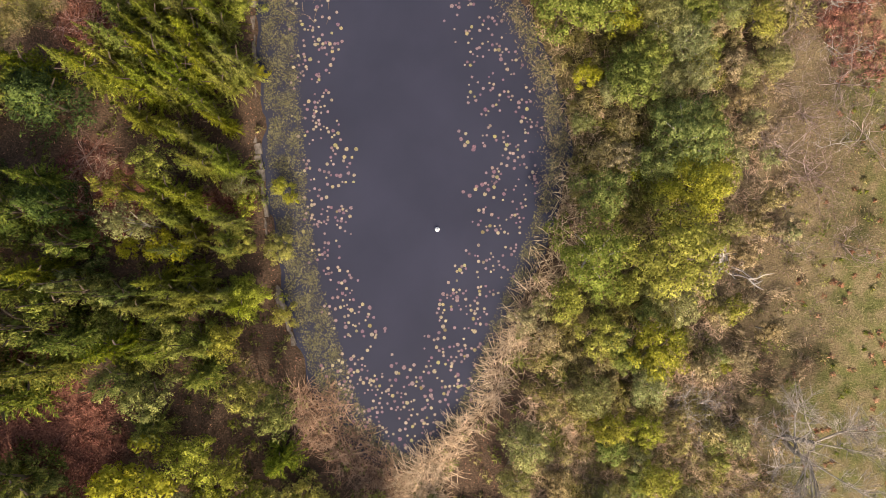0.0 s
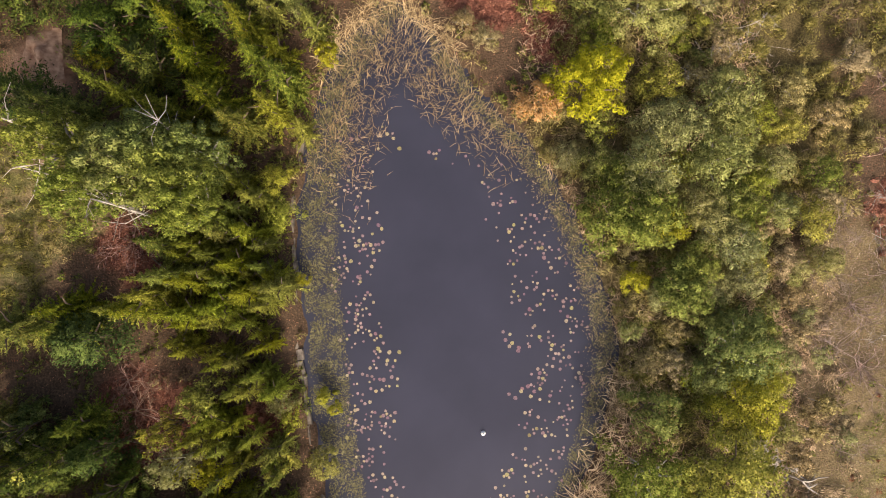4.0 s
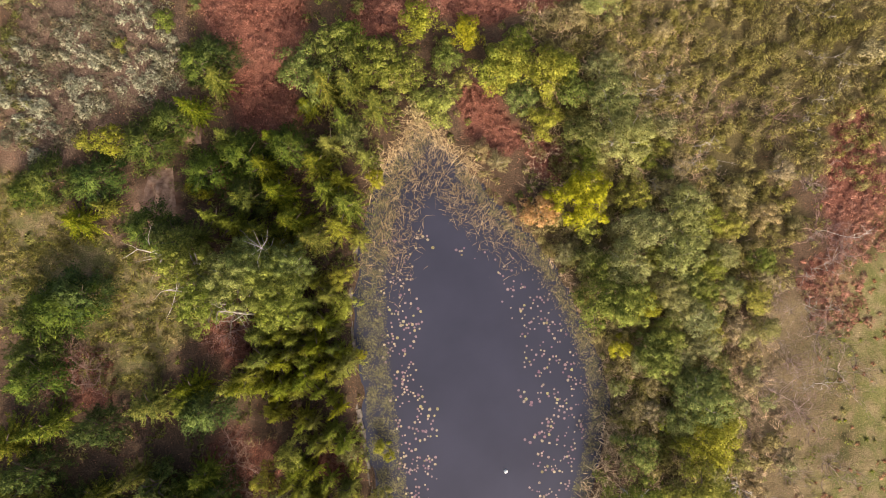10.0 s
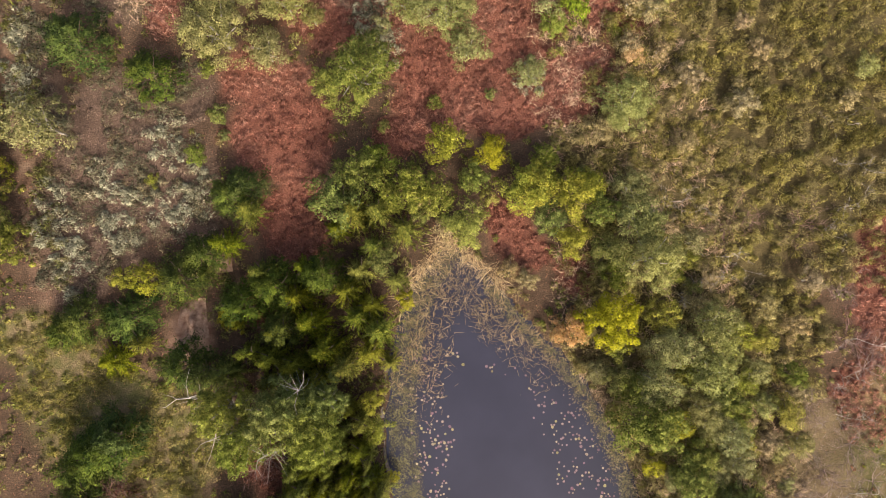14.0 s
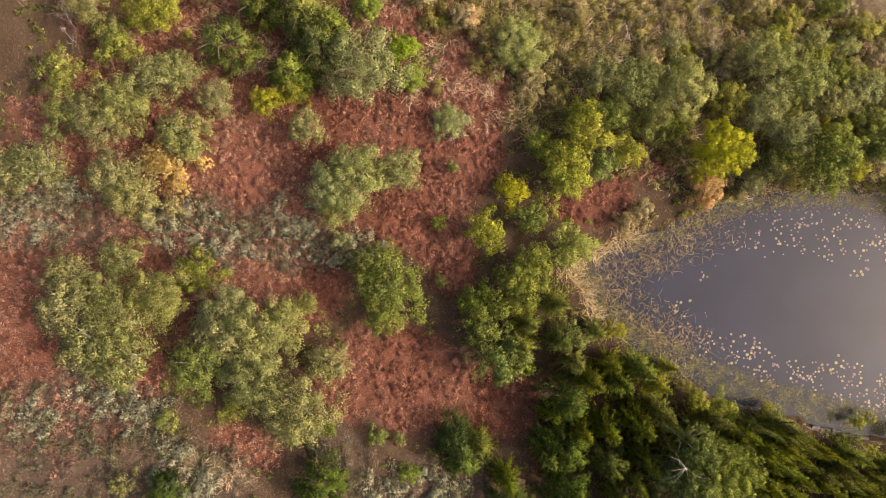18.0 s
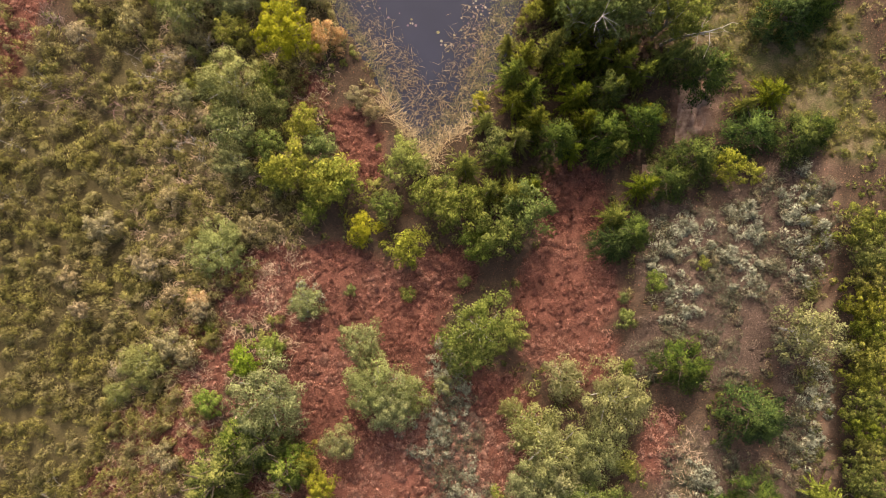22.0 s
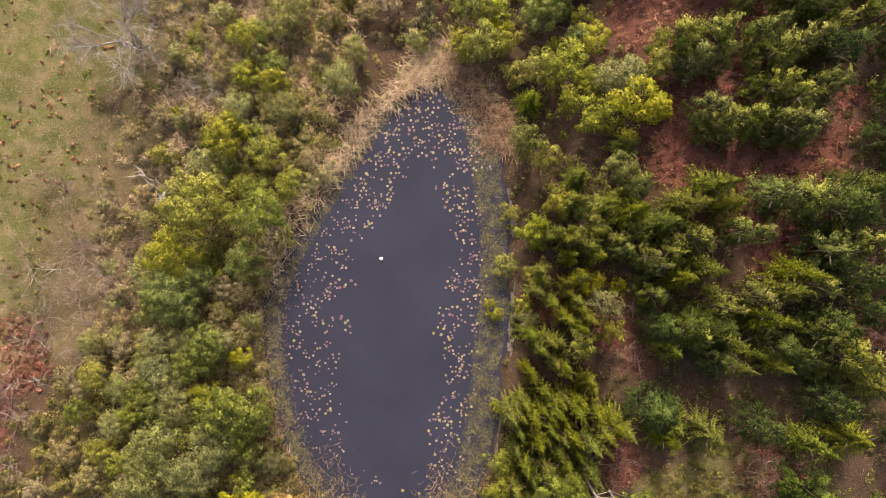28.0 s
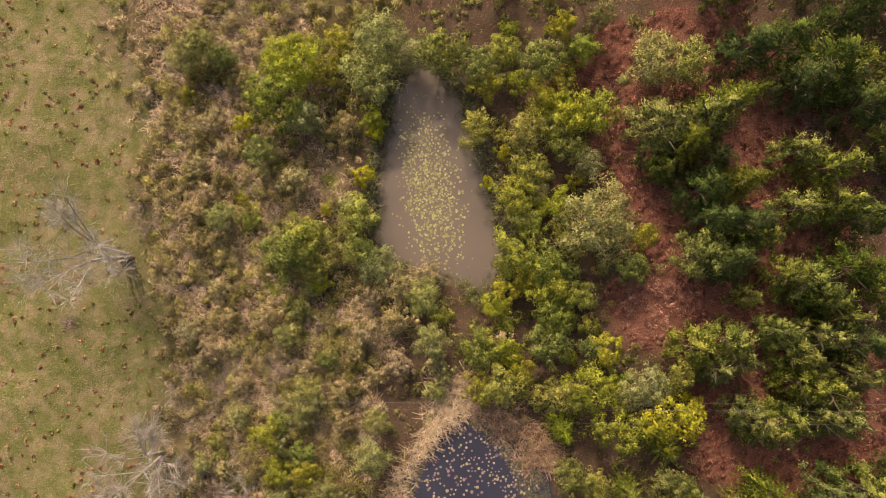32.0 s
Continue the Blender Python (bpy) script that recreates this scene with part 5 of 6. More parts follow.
turf("meadow_grass", 70, lambda x, y: zones(x, y)[1] * dry(x, y) * (x > 5), 0.13, GRASS, "short mixed green and tan meadow grass", lambda x, y: np.clip(0.2 + 0.6 * ripple(x, y, 1.1, 2), 0, 0.9))
turf("dry_turf", 75, lambda x, y: np.maximum(zones(x, y)[2], zones(x, y)[4]) * dry(x, y), 0.14, TURF, "pinkish tan dry grass between heather tufts", lambda x, y: np.clip(0.2 + 0.5 * ripple(x, y, 0.9, 7), 0, 0.8))
x, y = scatter(LO, HI, 3.5, lambda x, y: zones(x, y)[2] * dry(x, y) * np.clip(0.35 - 0.9 * ripple(x, y, 1.2, 5), 0.05, 1))
mounds("faded_grass", x, y, 44, 0.38, 0.26, 0.15, 0.02, TURF, "pinkish faded grass in low tussocks between heather", "grass", lambda x, y: np.clip(0.35 + 0.4 * ripple(x, y, 0.9, 7) + RNG.normal(size=len(x)) * 0.25, 0, 0.9), (0.2, 0.3), 0.6)
x, y = scatter(LO, HI, 10.0, lambda x, y: several(x, y, GRASSY) * dry(x, y) * np.clip(0.8 + 0.7 * ripple(x, y, 1.0, 11), 0, 1))
mounds("rough_grass", x, y, 40, 0.36, 0.22, 0.16, 0.024, MOSSY, "mossy yellow-green rough grass with dry patches", "grass", lambda x, y: np.clip(0.02 + 0.5 * ripple(x, y, 1.4, 12) + RNG.normal(size=len(x)) * 0.2, 0, 0.9), (0, 0), 0.5)
x, y = scatter((-30, 20), (-22, 46), 5.0, lambda x, y: np.exp(-((x - track(y) - 1.2) / 0.7) ** 4) * smooth(y, 20, 24) * np.clip(0.7 + 0.5 * ripple(x, y, 1.3, 21), 0, 1))
mounds("verge_scrub", x, y, 50, 0.36, 0.5, 0.14, 0.035, GREEN, "dark green low scrub in a strip beside a dirt track", "scrub", lambda x, y: np.clip(0.2 + RNG.normal(size=len(x)) * 0.2, 0, 0.8))
x, y = scatter((1, -40), (18, 12), 3.4, lambda x, y: dry(x, y) * (1 - zones(x, y)[1]) * np.where(y < -8, 0.85, 0.55) * smooth(x - np.where(y < -11, 0, 4), 1, 4))
mounds("dry_scrub", x, y, 44, 0.36, 0.6, 0.2, 0.022, DRYSCRUB, "pinkish tan dry scrub stems in low tangled tufts", "scrub", lambda x, y: np.clip(0.12 + 0.5 * ripple(x, y, 1.6, 17) + RNG.normal(size=len(x)) * 0.3, 0, 0.9), (0, 0), 0.9)
turf("leaf_litter", 17, lambda x, y: (1 - np.max(np.stack(zones(x, y)), 0)) * dry(x, y), 0.11, BRACKEN, "brown fallen leaves and dead fern under the trees", lambda x, y: np.clip(0.3 + 0.5 * ripple(x, y, 0.9, 3), 0, 0.8))
SCRUB = ((-17.5, 44.5, 1.2, 3), (-19.5, 50, 1.3, 2.4), (-14.5, 47.5, 0.9, 2), (-5.9, 37.8, 1.3, 2.8), (3.9, 31.6, 1.1, 1.2), (-6.9, 45.8, 1.6, 2.8), (-7.2, 42.6, 1.4, 2.1), (-9.3, 55.1, 1.5, 2.4), (-7.4, 53.2, 1.1, 1.7), (-5.5, 35.8, 1.2, 2.4), (-4.7, 39.6, 1.8, 1.4), (-24.7, 25.4, 0.9, 2.8), (-25.9, 35.1, 0.8, 3.5), (-21.5, 27.2, 1.2, 1.9), (-18.0, 29.1, 1.2, 1.6), (-20.1, 40.4, 1.6, 1.9), (-17.3, 26.9, 1.2, 1.3), (-24.1, 23.6, 1.0, 2.9), (-18.3, 25.9, 1.7, 1.6), (-21.3, 25.7, 0.9, 2.8))
x, y = scatter(LO, HI, 4.5, lambda x, y: several(x, y, SCRUB))
mounds("grey_scrub", x, y, 56, 0.38, 0.6, 0.15, 0.045, PALESCRUB, "grey-green woolly scrub in dense tufts among bracken", "scrub", lambda x, y: np.clip(RNG.normal(size=len(x)) * 0.2, 0, 0.5))
x, y = scatter(LO, HI, 0.5, lambda x, y: zones(x, y)[1] * (x > 10) * (0.5 + 0.5 * ripple(x, y, 1.1, 6)))
mounds("meadow_tufts", x, y, 18, 0.14, 0.22, 0.18, 0.035, SPRUCE, "dark green rush tufts dotted over the meadow", "grass", lambda x, y: np.clip(RNG.normal(size=len(x)) * 0.4, 0, 1))
x, y = scatter(LO, HI, 1.7, lambda x, y: zones(x, y)[1] * (x > 10) * (0.4 + 0.7 * ripple(x, y, 0.8, 14)))
mounds("brown_tufts", x, y, 18, 0.17, 0.14, 0.18, 0.035, BRACKEN, "small brown dead tufts dotted over the meadow", "grass", lambda x, y: np.clip(0.3 + RNG.normal(size=len(x)) * 0.3, 0, 1))
x, y = scatter(LO, HI, 7, lambda x, y: np.maximum(zones(x, y)[4] * np.clip(0.65 + 0.5 * ripple(x, y, 1.3, 9), 0.15, 1), np.where(y < -8, 0.9, 0.25) * (x > 3.5)) * (1 - smooth(x + 0.8 * ripple(x, y, 1.1, 3) - 2.0 * smooth(y, -6, 0), 12.2, 15.4)) * dry(x, y))
sprays(x, y, 18, 0.5, 0.024, 0.6, STRAW, "dry_grass", "bleached tall dry grass lying in tussocks", "grass", 0.2, 0, 0.4)
x, y = scatter(LO, HI, 1.5, lambda x, y: np.maximum(1 - np.max(np.stack(zones(x, y)), 0), 0.3 * (x < 0) * zones(x, y)[1]) * dry(x, y))
mounds("undergrowth", x, y, 22, 0.34, 0.4, 0.17, 0.05, GREEN, "low green undergrowth between the trees", "undergrowth", lambda x, y: np.clip(0.15 + 0.5 * ripple(x, y, 0.8, 8) + RNG.normal(size=len(x)) * 0.2, 0, 0.9))


def reed_bed(name, weight, per, length, m, label, width=0.035, flat=0.8, lean=(0, 0), z=0.0, box=(LO, HI)):
    x, y = scatter(*box, per, weight)
    b = np.stack([x, y, np.maximum(ground_z(x, y), -0.1) + z], 1)
    d = dirs(len(b))
    d[:, 2] = np.abs(d[:, 2]) * flat + 0.25
    d[:, 0] += lean[0]
    d[:, 1] += lean[1]
    L = length * RNG.uniform(0.6, 1.25, len(b))
    tagged(new(name, blade_mesh(name, blades(b, d, L, width * RNG.uniform(0.7, 1.3, len(b)), 0.3), m)), label, "reeds", kind="stuff")


POND_BOX = ((-10, -17), (10, 25))
band = lambda v, a, b, s=0.4: smooth(v, a - s, a + s) * (1 - smooth(v, b - s, b + s))
reed_bed("reed_bed", lambda x, y: band(pond(x, y), -0.7, 0.1, 0.3) * smooth(y, 17, 19.5) * (x > -7) * (x < 0.3), 150, 0.9, STRAW, "pale tan dry reeds at the pond tip", 0.018, 0.7, (0.1, -0.3), 0, POND_BOX)
reed_bed("reed_bed", lambda x, y: band(pond(x, y), -0.6 - 1.2 * smooth(-y, 9, 12.5), 0.25, 0.3) * (1 - smooth(y - 0.6 * (x - 2), -7.5, -3.5)) * (x > -2.8) * (y > -15.5), 190, 1.1, STRAW, "pale tan dry reeds fallen outwards along the bank", 0.024, 0.6, (-0.2, 0.1), 0, POND_BOX)
reed_bed("reed_bed", lambda x, y: band(pond(x, y), -1.6, 0.2, 0.5) * (y > -6) * (y < 3) * (x > 0) * 0.5, 110, 0.9, STRAW, "thin line of dry reeds on the bank", 0.022, 0.6, (0, 0), 0, POND_BOX)
reed_bed("brown_reed_bed", lambda x, y: band(pond(x, y), -1.8, 0.9, 0.5) * (y < -7.2) * (y > -13.5) * (x < -2.6), 150, 1.0, RUST_REED, "rust-brown collapsed reeds at the pond corner", 0.022, 0.5, (0, 0), 0, POND_BOX)
reed_bed("rush_stems", lambda x, y: band(pond(x, y), 0.0, 3.2, 1.0) * smooth(y - 0.35 * np.abs(x + 3), 9.0, 14.5) * 0.9, 60, 0.8, RUSH, "sparse tan rush stems standing in shallow water", 0.018, 1.0, (0.25, 0.5), 0.05, POND_BOX)
reed_bed("bank_rushes", lambda x, y: band(pond(x, y), -0.5, 1.3, 0.4) * (x > 0) * smooth(y, -1, 4) * (1 - smooth(y, 12, 16)), 110, 0.35, RUSH, "low tan rushes along the bank", 0.022, 0.8, (0, 0), 0.02, POND_BOX)


reed_bed("bank_growth", lambda x, y: band(mud(x, y), -0.9, 0.15, 0.35), 90, 0.6, WEED, "olive and brown growth hanging over the muddy bank", 0.04, 0.7, (0, 0), 0.05, ((-8, -35), (4, -17)))

x, y = scatter((3.5, -38), (14, 12), 0.14, lambda x, y: dry(x, y) * 1.0)
sprays(x, y, 70, 0.6, 0.022, 0.8, GREEN, "rush_tussocks", "arching green rush tussocks among dry scrub", "rushes", 0.16, 0.05, 0.4)
x, y = scatter((3.5, -38), (15, -9), 0.6, lambda x, y: dry(x, y) * np.clip(0.4 + 0.8 * ripple(x, y, 1.2, 15), 0, 1))
sprays(x, y, 40, 0.7, 0.014, 0.5, TWIG, "dead_stems", "pale fallen stems tangled in the scrub", "stems", 0.3, 0.25, 0.2)

# ---- floating plants ----
def pad_mesh(name, m, corners=11):
    """A round floating leaf with a notch, a raised rim and some thickness."""
    a = np.linspace(0.16, 2 * np.pi - 0.16, corners)
    rim = np.stack([np.cos(a), np.sin(a), 0.1 + 0.05 * np.sin(a * 3)], 1)
    low = np.stack([0.96 * np.cos(a), 0.96 * np.sin(a), np.full(corners, -0.02)], 1)
    v = [(0.12, 0, 0.03), *rim, *low]
    bm = bmesh.new()
    vs = [bm.verts.new(p) for p in v]
    for k in range(corners - 1):
        bm.faces.new((vs[0], vs[1 + k], vs[2 + k]))
        bm.faces.new((vs[1 + k], vs[1 + corners + k], vs[2 + corners + k], vs[2 + k]))
    me = bpy.data.meshes.new(name)
    bm.to_mesh(me)
    bm.free()
    me.materials.append(m)
    return me


def pads_joined(name, x, y, r, m, label, z=0.012, corners=6):
    """Many small floating leaves in one mesh."""
    a = np.arange(corners) * 2 * np.pi / corners
    t = RNG.uniform(0, 6.28, len(x))[:, None] + a[None]
    px, py = x[:, None] + r[:, None] * np.cos(t), y[:, None] + r[:, None] * np.sin(t)
    pz = z + RNG.uniform(0, 0.012, px.shape)
    v = np.stack([px, py, pz], 2).reshape(-1, 3)
    me = mesh_from(name, v, np.arange(len(v)), corners)
    me.materials.append(m)
    return tagged(new(name, me), label, "water plants", kind="stuff")


CLUSTERS = ((-3.65, -3.7), (-3.2, -4.9), (0.6, -3.6), (-4.5, 9.9), (1.85, 4.3), (2.3, 1.6), (2.05, 6.2), (-4.4, 3.9), (-2.4, -6.4), (-3.4, 14.7), (-1.0, 13.5), (-4.4, 9.4), (-4.5, 1.2), (-0.2, -6.1),
            (-1.3, -8.2), (-4.9, 4.8), (-1.6, -7.2), (-4.1, 2.9))


def pad_weight(x, y):
    d = pond(x, y)
    west = np.where(x < -1, band(x - edge(POND_W, y), 1.8, 3.4, 0.6), 0) * smooth(-y, -16, -12)
    east = np.where(x > -1, band(edge(POND_E, y) - x, 1.5, 4.0, 0.7), 0) * smooth(-y, -14, -9)
    south = band(y, -10.6, -6.6, 0.8) * (d > 0.7) * 0.9
    clump = 0.55 + 0.6 * ripple(x, y, 2.1, 3)
    return np.clip(np.maximum(np.maximum(west, east * 0.85), south) * clump, 0, 1) * (d > 0.5)


px, py = scatter((-9, -12), (8, 20), 22, pad_weight)
cx = np.concatenate([[c[0] + RNG.normal() * 0.3 for _ in range(7)] for c in CLUSTERS])
cy = np.concatenate([[c[1] + RNG.normal() * 0.3 for _ in range(7)] for c in CLUSTERS])
px, py = np.concatenate([cx, px]), np.concatenate([cy, py])
far = [0]
for k in range(1, len(px)):
    if min((px[j] - px[k]) ** 2 + (py[j] - py[k]) ** 2 for j in far) > 0.016:
        far.append(k)
px, py = px[far], py[far]
PADS = [pad_mesh("lily_pad", PAD), pad_mesh("lily_pad", PAD, 13), pad_mesh("lily_pad", YPAD, 12)]
for k in range(min(290, len(px))):
    r = RNG.uniform(0.06, 0.11)
    ob = new("lily_pad", PADS[int(RNG.choice(3, p=(0.45, 0.37, 0.18)))])
    ob.matrix_basis = pose(px[k], py[k], 0.012, 0, 0, RNG.uniform(0, 360)) @ Matrix.Diagonal((r, r * RNG.uniform(0.85, 1), r, 1))
    tagged(ob, "round notched lily pad turning pink and yellow on dark water", "lily pad", "lily pads on the pond")
rest = slice(290, None)
pads_joined("lily_pads", px[rest], py[rest], RNG.uniform(0.045, 0.085, len(px[rest])), PAD, "scattered pink and yellow lily pads near the banks", corners=9)
x, y = scatter((-10, -13), (8, 22), 850, lambda x, y: np.where(x < -1, band(x - edge(POND_W, y), 0.1, 1.8, 0.25), band(edge(POND_E, y) - x, 0.0, 1.0, 0.3)) * (pond(x, y) > 0.05) * (0.5 + 0.5 * ripple(x, y, 3, 1)))
pads_joined("shore_pondweed", x, y, RNG.uniform(0.015, 0.036, len(x)), WEED, "carpet of small olive pondweed leaves along the banks", 0.008, 5)
x, y = scatter((-7, -33), (3, -18.5), 62, lambda x, y: np.exp(-(((x + 2.3) / 1.6) ** 2 + ((y + 25) / 4.4) ** 2) ** 1.6) * (mud(x, y) > 0.5))
pads_joined("yellow_lily_pads", x, y, RNG.uniform(0.04, 0.08, len(x)), YPAD, "mass of yellow lily pads on muddy water", corners=8)

# ---- loose things ----
def lathe(name, profile, m, n=20):
    bm = bmesh.new()
    rings = [[bm.verts.new((r * math.cos(k * 2 * math.pi / n), r * math.sin(k * 2 * math.pi / n), z)) for k in range(n)] for r, z in profile]
    for a, b in zip(rings, rings[1:]):
        for k in range(n):
            bm.faces.new((a[k], a[(k + 1) % n], b[(k + 1) % n], b[k]))
    me = bpy.data.meshes.new(name)
    bm.to_mesh(me)
    bm.free()
    for p in me.polygons:
        p.use_smooth = True
    me.materials.append(m)
    return me


buoy = new("buoy")
buoy.location = (0, 0, 0.03)
ball = part("float_ball", lathe("float_ball", [(0.005 + 0.115 * math.sin(k * math.pi / 10), -0.115 * math.cos(k * math.pi / 10)) for k in range(11)], WHITE), buoy)
part("ring", lathe("ring", [(0.03, 0.11), (0.035, 0.13), (0.015, 0.14), (0.01, 0.112)], CABLE, 10), ball, "small metal eye on top")
tagged(buoy, "white round plastic buoy floating on dark water", "buoy")


def branchy(seed, reach, n=9, depth=3, thick=0.06, flat=0.35, droop=0.0, kids=(2, 5)):
    """A bare limb system: polylines and radii."""
    rg = np.random.default_rng(seed)
    lines, radii = [], []

    def grow(p, d, L, r, k):
        pts = [p]
        steps = 4 if k > 1 else 2
        for _ in range(steps):
            d = unit(d + rg.normal(size=3) * 0.34 * np.array([1, 1, flat]) - np.array([0, 0, droop]))
            pts.append(pts[-1] + d * L / steps)
        lines.append(pts)
        radii.append((r, r * 0.4))
        if k:
            for s in range(rg.integers(*kids)):
                grow(pts[rg.integers(1, steps + 1)], unit(d + rg.normal(size=3) * 0.75 * np.array([1, 1, flat])), L * rg.uniform(0.45, 0.7), max(0.006, r * 0.68), k - 1)
    for j in range(n):
        a = j * 2 * np.pi / n + rg.normal() * 0.3
        grow(np.array([0, 0, 0.05]), np.array([math.cos(a), math.sin(a), flat * 1.2]), reach * rg.uniform(0.5, 0.9), thick, depth)
    return lines, radii


def bare(name, x, y, reach, m, label, category, seed, whole=False, **kw):
    ob = new(name)
    l, r = branchy(seed, reach, **kw)
    thick = [k for k in range(len(l)) if r[k][0] >= kw["thick"] * (0.2 if whole else 0.9)]
    for k in thick[:40]:
        part("branch", tube_mesh("branch", l[k:k + 1], r[k:k + 1], m, 5), ob)
    fine = [k for k in range(len(l)) if k not in thick[:40]]
    if fine:
        tagged(part("twig_mass", tube_mesh("twig_mass", [l[k] for k in fine], [r[k] for k in fine], m, 3), ob), kind="stuff")
    ob.location = (x, y, float(ground_z(np.array([x]), np.array([y]))[0]))
    return tagged(ob, label, category, "bare shrubs and dead wood")


BARES = ((13.5, -10.5, 1.9, 2), (18.5, 1.5, 2.2, 3), (21.5, 3.5, 2.4, 4), (17.8, 8.5, 2.0, 6), (20.5, 6, 2.0, 7), (20, -2, 2.0, 8), (13.2, -17, 1.4, 9), (15.5, -27, 1.3, 10), (16.4, 3.5, 1.6, 12), (17.3, 6.2, 1.8, 13), (16.6, -1.4, 1.6, 14), (18.6, 4.6, 1.8, 15), (22.2, 10.5, 1.8, 16), (21.6, 15.5, 1.8, 17), (14.9, -25.6, 1.5, 18), (13.6, -21.5, 1.2, 19), (20.9, -20.4, 0.8, 20), (12.6, -24.4, 1.2, 22), (11.8, -14.8, 1.3, 23), (10.6, -19.2, 1.1, 24), (7.6, -16.2, 1.1, 25))
for x, y, r, s in BARES:
    bare("bare_shrub", x, y, r, TWIG, "leafless grey shrub with thin tangled twigs on grass", "shrub", s, n=8, depth=3, thick=0.02, flat=0.5)


def bare_tree(x, y, h, spread, seed):
    """A leafless tree: a forked trunk, rising limbs that fan out, and fine twigs."""
    rg = np.random.default_rng(seed)
    ob = new("bare_tree")
    twigs, fine = [], []
    for j in range(3):
        a0 = j * 2.1 + rg.uniform(0, 1)
        foot, fork = np.array([math.cos(a0), math.sin(a0), 0]) * 0.12, np.array([math.cos(a0) * 0.16 * spread, math.sin(a0) * 0.16 * spread, h * rg.uniform(0.3, 0.42)])
        stem = part("trunk", tube_mesh("trunk", [[foot - np.array([0, 0, 0.15]), (foot + fork) / 2 + rg.normal(size=3) * 0.06, fork]], [(0.13, 0.09)], BLEACHED, 7), ob)
        for k in range(5):
            a = a0 + rg.normal() * 0.9
            end = fork + np.array([math.cos(a) * spread * rg.uniform(0.3, 0.8), math.sin(a) * spread * rg.uniform(0.3, 0.8), h * rg.uniform(0.2, 0.55)])
            bend = (fork + end) / 2 + rg.normal(size=3) * 0.25 + np.array([0, 0, 0.2])
            part("limb", tube_mesh("limb", [[fork, bend, end]], [(0.042, 0.018)], BLEACHED, 5), stem)
            for p in (bend, (bend + end) / 2, end, end):
                for _ in range(5):
                    d = unit(rg.normal(size=3) * np.array([1, 1, 0.5]) + unit(end - fork) * 0.7)
                    q = p + d * rg.uniform(0.5, 1.2)
                    twigs.append([p, (p + q) / 2 + rg.normal(size=3) * 0.08, q]), fine.append((0.014, 0.007))
                    for _ in range(7):
                        u = p + (q - p) * rg.uniform(0.3, 1)
                        e = u + unit(d + rg.normal(size=3) * 0.7) * rg.uniform(0.25, 0.6)
                        twigs.append([u, (u + e) / 2 + rg.normal(size=3) * 0.04, e]), fine.append((0.008, 0.005))
    tagged(part("twig_mass", tube_mesh("twig_mass", twigs, fine, BLEACHED, 3), ob), kind="stuff")
    ob.location = (x, y, float(ground_z(np.array([x]), np.array([y]))[0]))
    tagged(ob, "bleached leafless tree with fine branches over the meadow", "tree", "bare shrubs and dead wood")


bare_tree(16.9, -23.8, 7.5, 3.2, 1)
bare_tree(16.4, -11.4, 4.5, 3.0, 5)
bare("bare_shrub", 11.3, -9.3, 1.8, BLEACHED, "bleached leafless shrub with tangled pale twigs in scrub", "shrub", 80, n=11, depth=3, thick=0.022, flat=0.5)
bare("bare_shrub", 17.6, 2.6, 2.4, TWIG, "leafless grey shrub with thin tangled twigs on grass", "shrub", 81, n=10, depth=3, thick=0.02, flat=0.4)
for x, y, s in ((12.5, 21.8, 60), (14.3, 17.3, 61), (21.9, 19.0, 62), (23.3, 20.8, 63), (23.2, 23.5, 64), (23.6, 26.8, 65), (13.9, 18.7, 66), (11.7, 22.5, 67), (11.8, 16.8, 68), (18.4, 45.1, 69), (20.8, 7.5, 70), (19.9, 3.0, 71), (11.0, -9.3, 72), (14.1, -10.2, 73), (-1.1, -31.8, 74), (-16.4, -30.0, 75), (2.6, 55.8, 76), (3.9, 44.0, 77), (22.1, 12.4, 78), (21.0, 10.1, 79)):
    bare("dead_branch", x, y, 1.9, BLEACHED, "bleached bare branch sticking out of the scrub", "branch", s, True, n=2, depth=3, thick=0.022, flat=0.4)
bare("dead_tree", 14.1, -2.7, 1.5, BLEACHED, "fallen bleached dead tree with forked limbs", "dead tree", 21, True, n=4, depth=2, thick=0.085, flat=0.2).rotation_euler.z = radians(70)
for x, y, r, s in ((-15.5, 2.8, 1.9, 31), (-15.1, 1.2, 1.6, 30), (-15.7, 4.2, 1.5, 29), (-22.6, 9.3, 1.9, 32), (-23.3, 8.4, 1.7, 34), (-15.2, 10.3, 1.6, 33), (-27.1, 0.6, 1.3, 35), (-24.0, -24.7, 1.4, 36), (22, 12, 2.2, 38), (19.8, 20, 2.2, 39), (15.5, 21, 2, 40)):
    bare("brush_pile", x, y, r, BRUSHWOOD, "heap of cut reddish-brown branches on the ground", "brush", s, n=13, depth=3, thick=0.022, flat=0.3, droop=0.04)


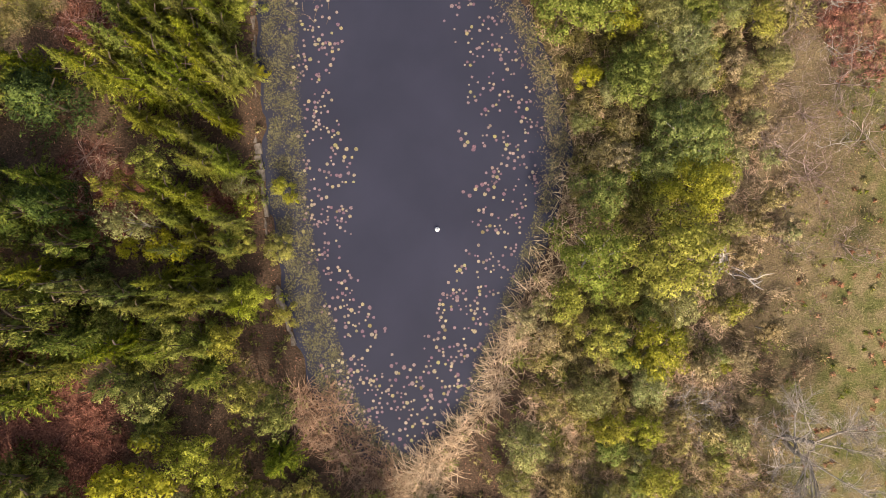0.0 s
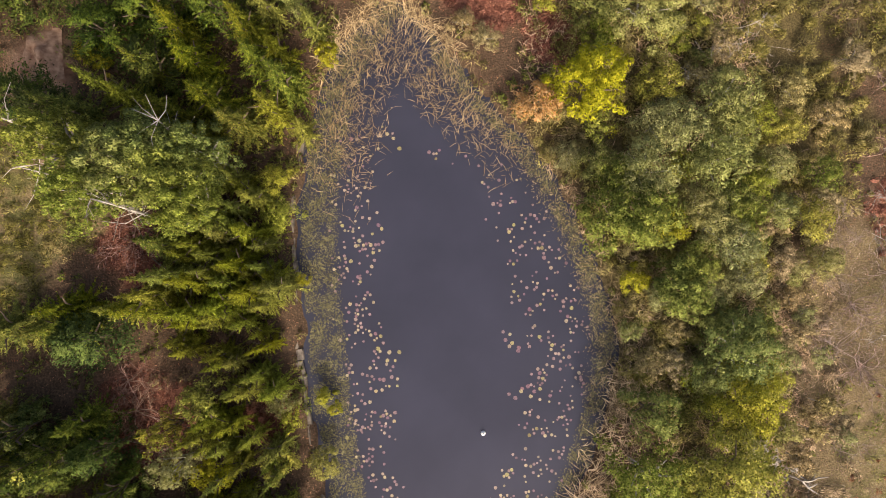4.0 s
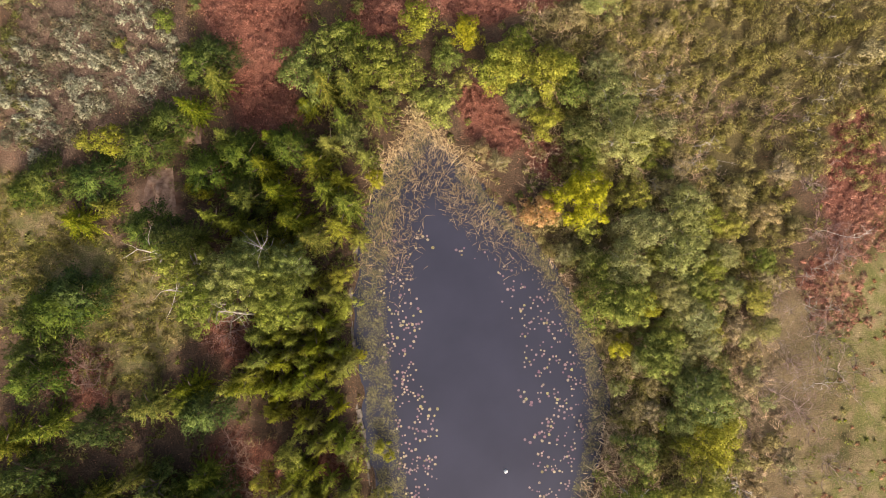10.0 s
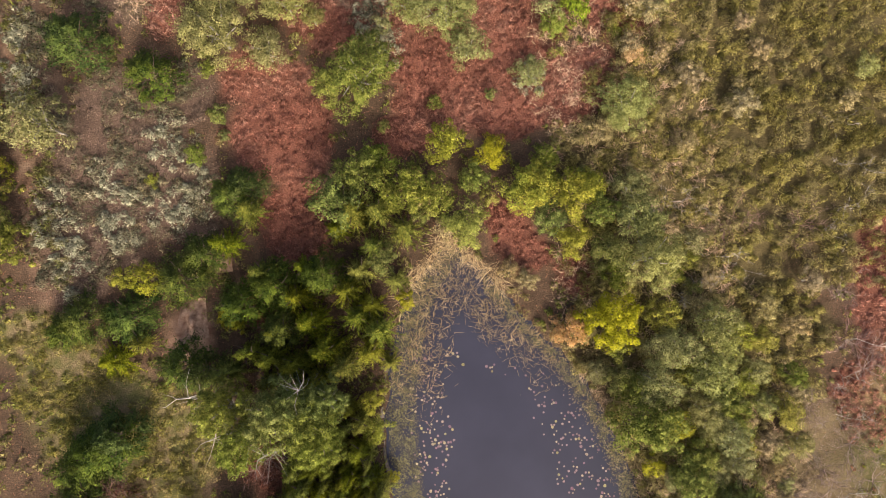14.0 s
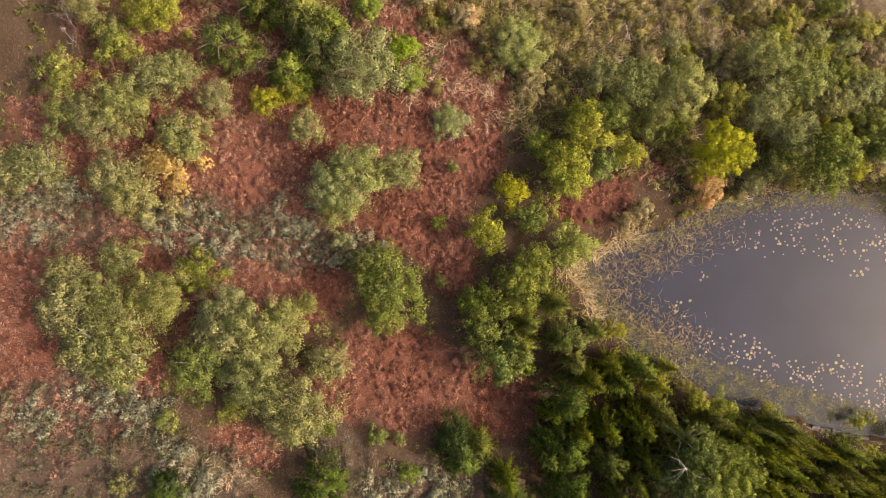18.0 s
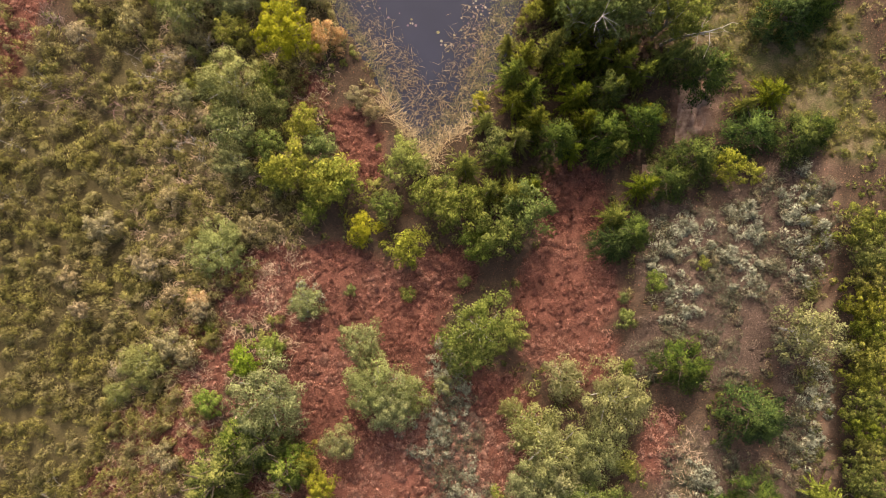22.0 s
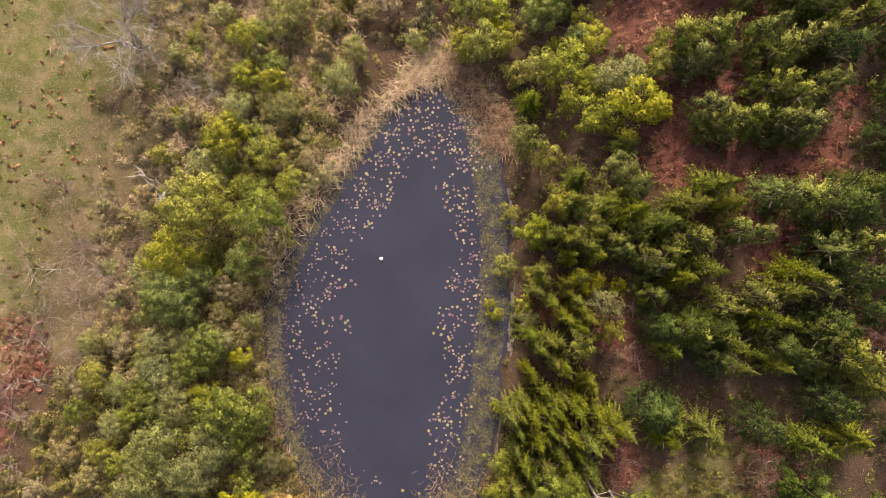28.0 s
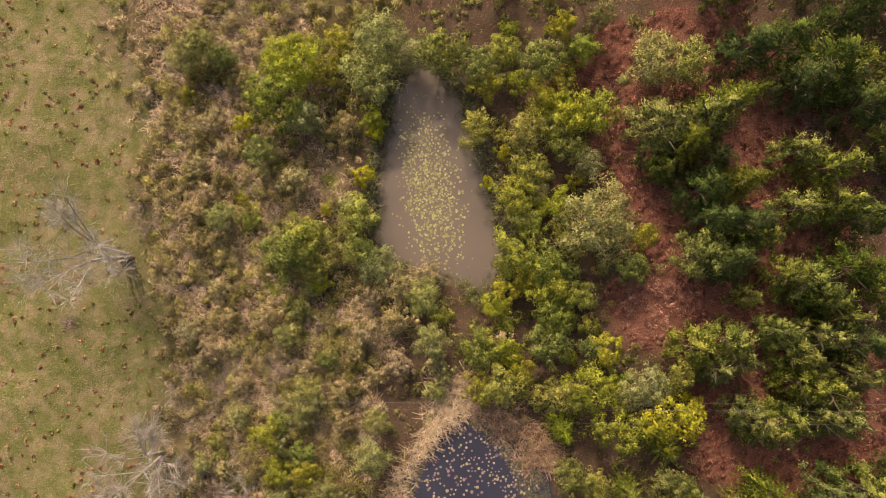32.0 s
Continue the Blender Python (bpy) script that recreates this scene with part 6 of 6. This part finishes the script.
def snag(x, y, top, h, seed):
    """A dead trunk with bare grey side branches that stands up through the crowns."""
    rg = np.random.default_rng(seed)
    ob = new("dead_tree")
    u = np.linspace(0, 1, 7)[:, None]
    line = np.array([0, 0, -0.1]) + u * np.array([top[0], top[1], h]) + np.sin(u * 5) * np.array([0.1, -0.08, 0])
    stem = part("trunk", tube_mesh("trunk", [line], [(0.1, 0.025)], BLEACHED, 7), ob)
    for k in range(16):
        s = line[rg.integers(3, 7)]
        a = rg.uniform(0, 6.28)
        d = np.array([math.cos(a), math.sin(a), rg.uniform(-0.1, 0.4)])
        L = rg.uniform(0.6, 1.6)
        part("branch", tube_mesh("branch", [[s, s + d * L * 0.5 + rg.normal(size=3) * 0.08, s + d * L + rg.normal(size=3) * 0.12]], [(0.022, 0.006)], BLEACHED, 4), stem)
    ob.location = (x, y, float(ground_z(np.array([x]), np.array([y]))[0]))
    tagged(ob, "bleached dead trunk with bare side branches among green crowns", "dead tree", "bare shrubs and dead wood")


snag(-13.4, 11.2, (-0.3, 0.3), 6.2, 51)
snag(-15.5, 12.6, (-0.5, 0.2), 5.8, 52)
snag(-12.2, 14.0, (0.6, 0.5), 5.6, 53)
snag(-16.2, 14.4, (-1.2, 0.6), 5.2, 54)



def soil_heap(x, y, r, h, seed):
    """A lumpy heap of bare sandy soil."""
    rg = np.random.default_rng(seed)
    k1, k2 = rg.uniform(0, 6, 2)
    bm = bmesh.new()
    bmesh.ops.create_grid(bm, x_segments=22, y_segments=22, size=1.0)
    for v in bm.verts:
        q = math.hypot(v.co.x, v.co.y)
        lump = 0.6 + 0.5 * math.sin(v.co.x * 5 + k1) * math.sin(v.co.y * 4 + k2)
        v.co.z = max(0.0, 1 - q * q) * lump * h - 0.12 * q
        v.co.x *= r
        v.co.y *= r * 1.3
    me = bpy.data.meshes.new("sand_mound")
    bm.to_mesh(me)
    bm.free()
    for p in me.polygons:
        p.use_smooth = True
    me.materials.append(SOIL)
    ob = new("sand_mound", me)
    ob.location = (x, y, float(ground_z(np.array([x]), np.array([y]))[0]))
    tagged(ob, "lumpy heap of pinkish bare sandy soil", "mound", "sand mounds")


for x, y, r, h, s in ((-18.3, 19.0, 0.9, 0.7, 1), (-18.8, 17.4, 0.8, 0.5, 2), (-16.4, 22.3, 0.6, 0.35, 3)):
    soil_heap(x, y, r, h, s)

tyre = new("tyre", lathe("tyre", [(0.19, -0.07), (0.2, -0.1), (0.28, -0.11), (0.33, -0.09), (0.345, -0.03), (0.345, 0.03), (0.33, 0.09), (0.28, 0.11), (0.2, 0.1), (0.19, 0.07)], RUBBER, 28))
tyre.matrix_basis = pose(-27.3, 1.8, float(ground_z(np.array([-27.3]), np.array([1.8]))[0]) + 0.12, 6, -4, 0)
tagged(tyre, "old black rubber tyre lying in the clearing", "tyre")

# old concrete edging along the west bank, in slabs
slabs = new("pond_edging")
tagged(slabs, "low weathered concrete edging along the pond bank", "edging", kind="structure")
yy = -5.2
while yy < 14.5:
    ln = RNG.uniform(0.5, 1.2)
    if RNG.uniform() < 0.08:
        yy += ln * 0.7
        continue
    bm = bmesh.new()
    bmesh.ops.create_cube(bm, size=1)
    bmesh.ops.scale(bm, vec=(RNG.uniform(0.3, 0.46), ln - 0.005, 0.2), verts=bm.verts)
    bmesh.ops.bevel(bm, geom=bm.edges[:], offset=0.03, segments=2, affect="EDGES")
    for v in bm.verts:
        v.co += Vector(RNG.normal(size=3)) * 0.02
    me = bpy.data.meshes.new("slab")
    bm.to_mesh(me)
    bm.free()
    me.materials.append(CONCRETE)
    s = part("slab", me, slabs)
    xm = float(edge(POND_W, yy + ln / 2))
    s.matrix_basis = pose(xm - 0.35 + RNG.normal() * 0.04, yy + ln / 2, 0.1 + RNG.normal() * 0.02, RNG.normal() * 2, RNG.normal() * 3, -math.degrees(math.atan(float(edge(POND_W, yy + ln) - edge(POND_W, yy)) / ln)) + RNG.normal() * 2)
    yy += ln

# overhead wires across the southern trees
for k, off in enumerate((0.0, 0.35, 1.0)):
    u = np.linspace(0, 1, 30)
    wx, wy = 40 - 90 * u, -19.9 + off + 13.5 * u
    wz = 8.0 - 4.0 * u * (1 - u)
    tagged(new("overhead_wire", tube_mesh("overhead_wire", [np.stack([wx, wy, wz], 1)], [(0.0035, 0.0035)], CABLE, 4)), "thin grey overhead wire strung above the trees", "wire", "overhead wires")
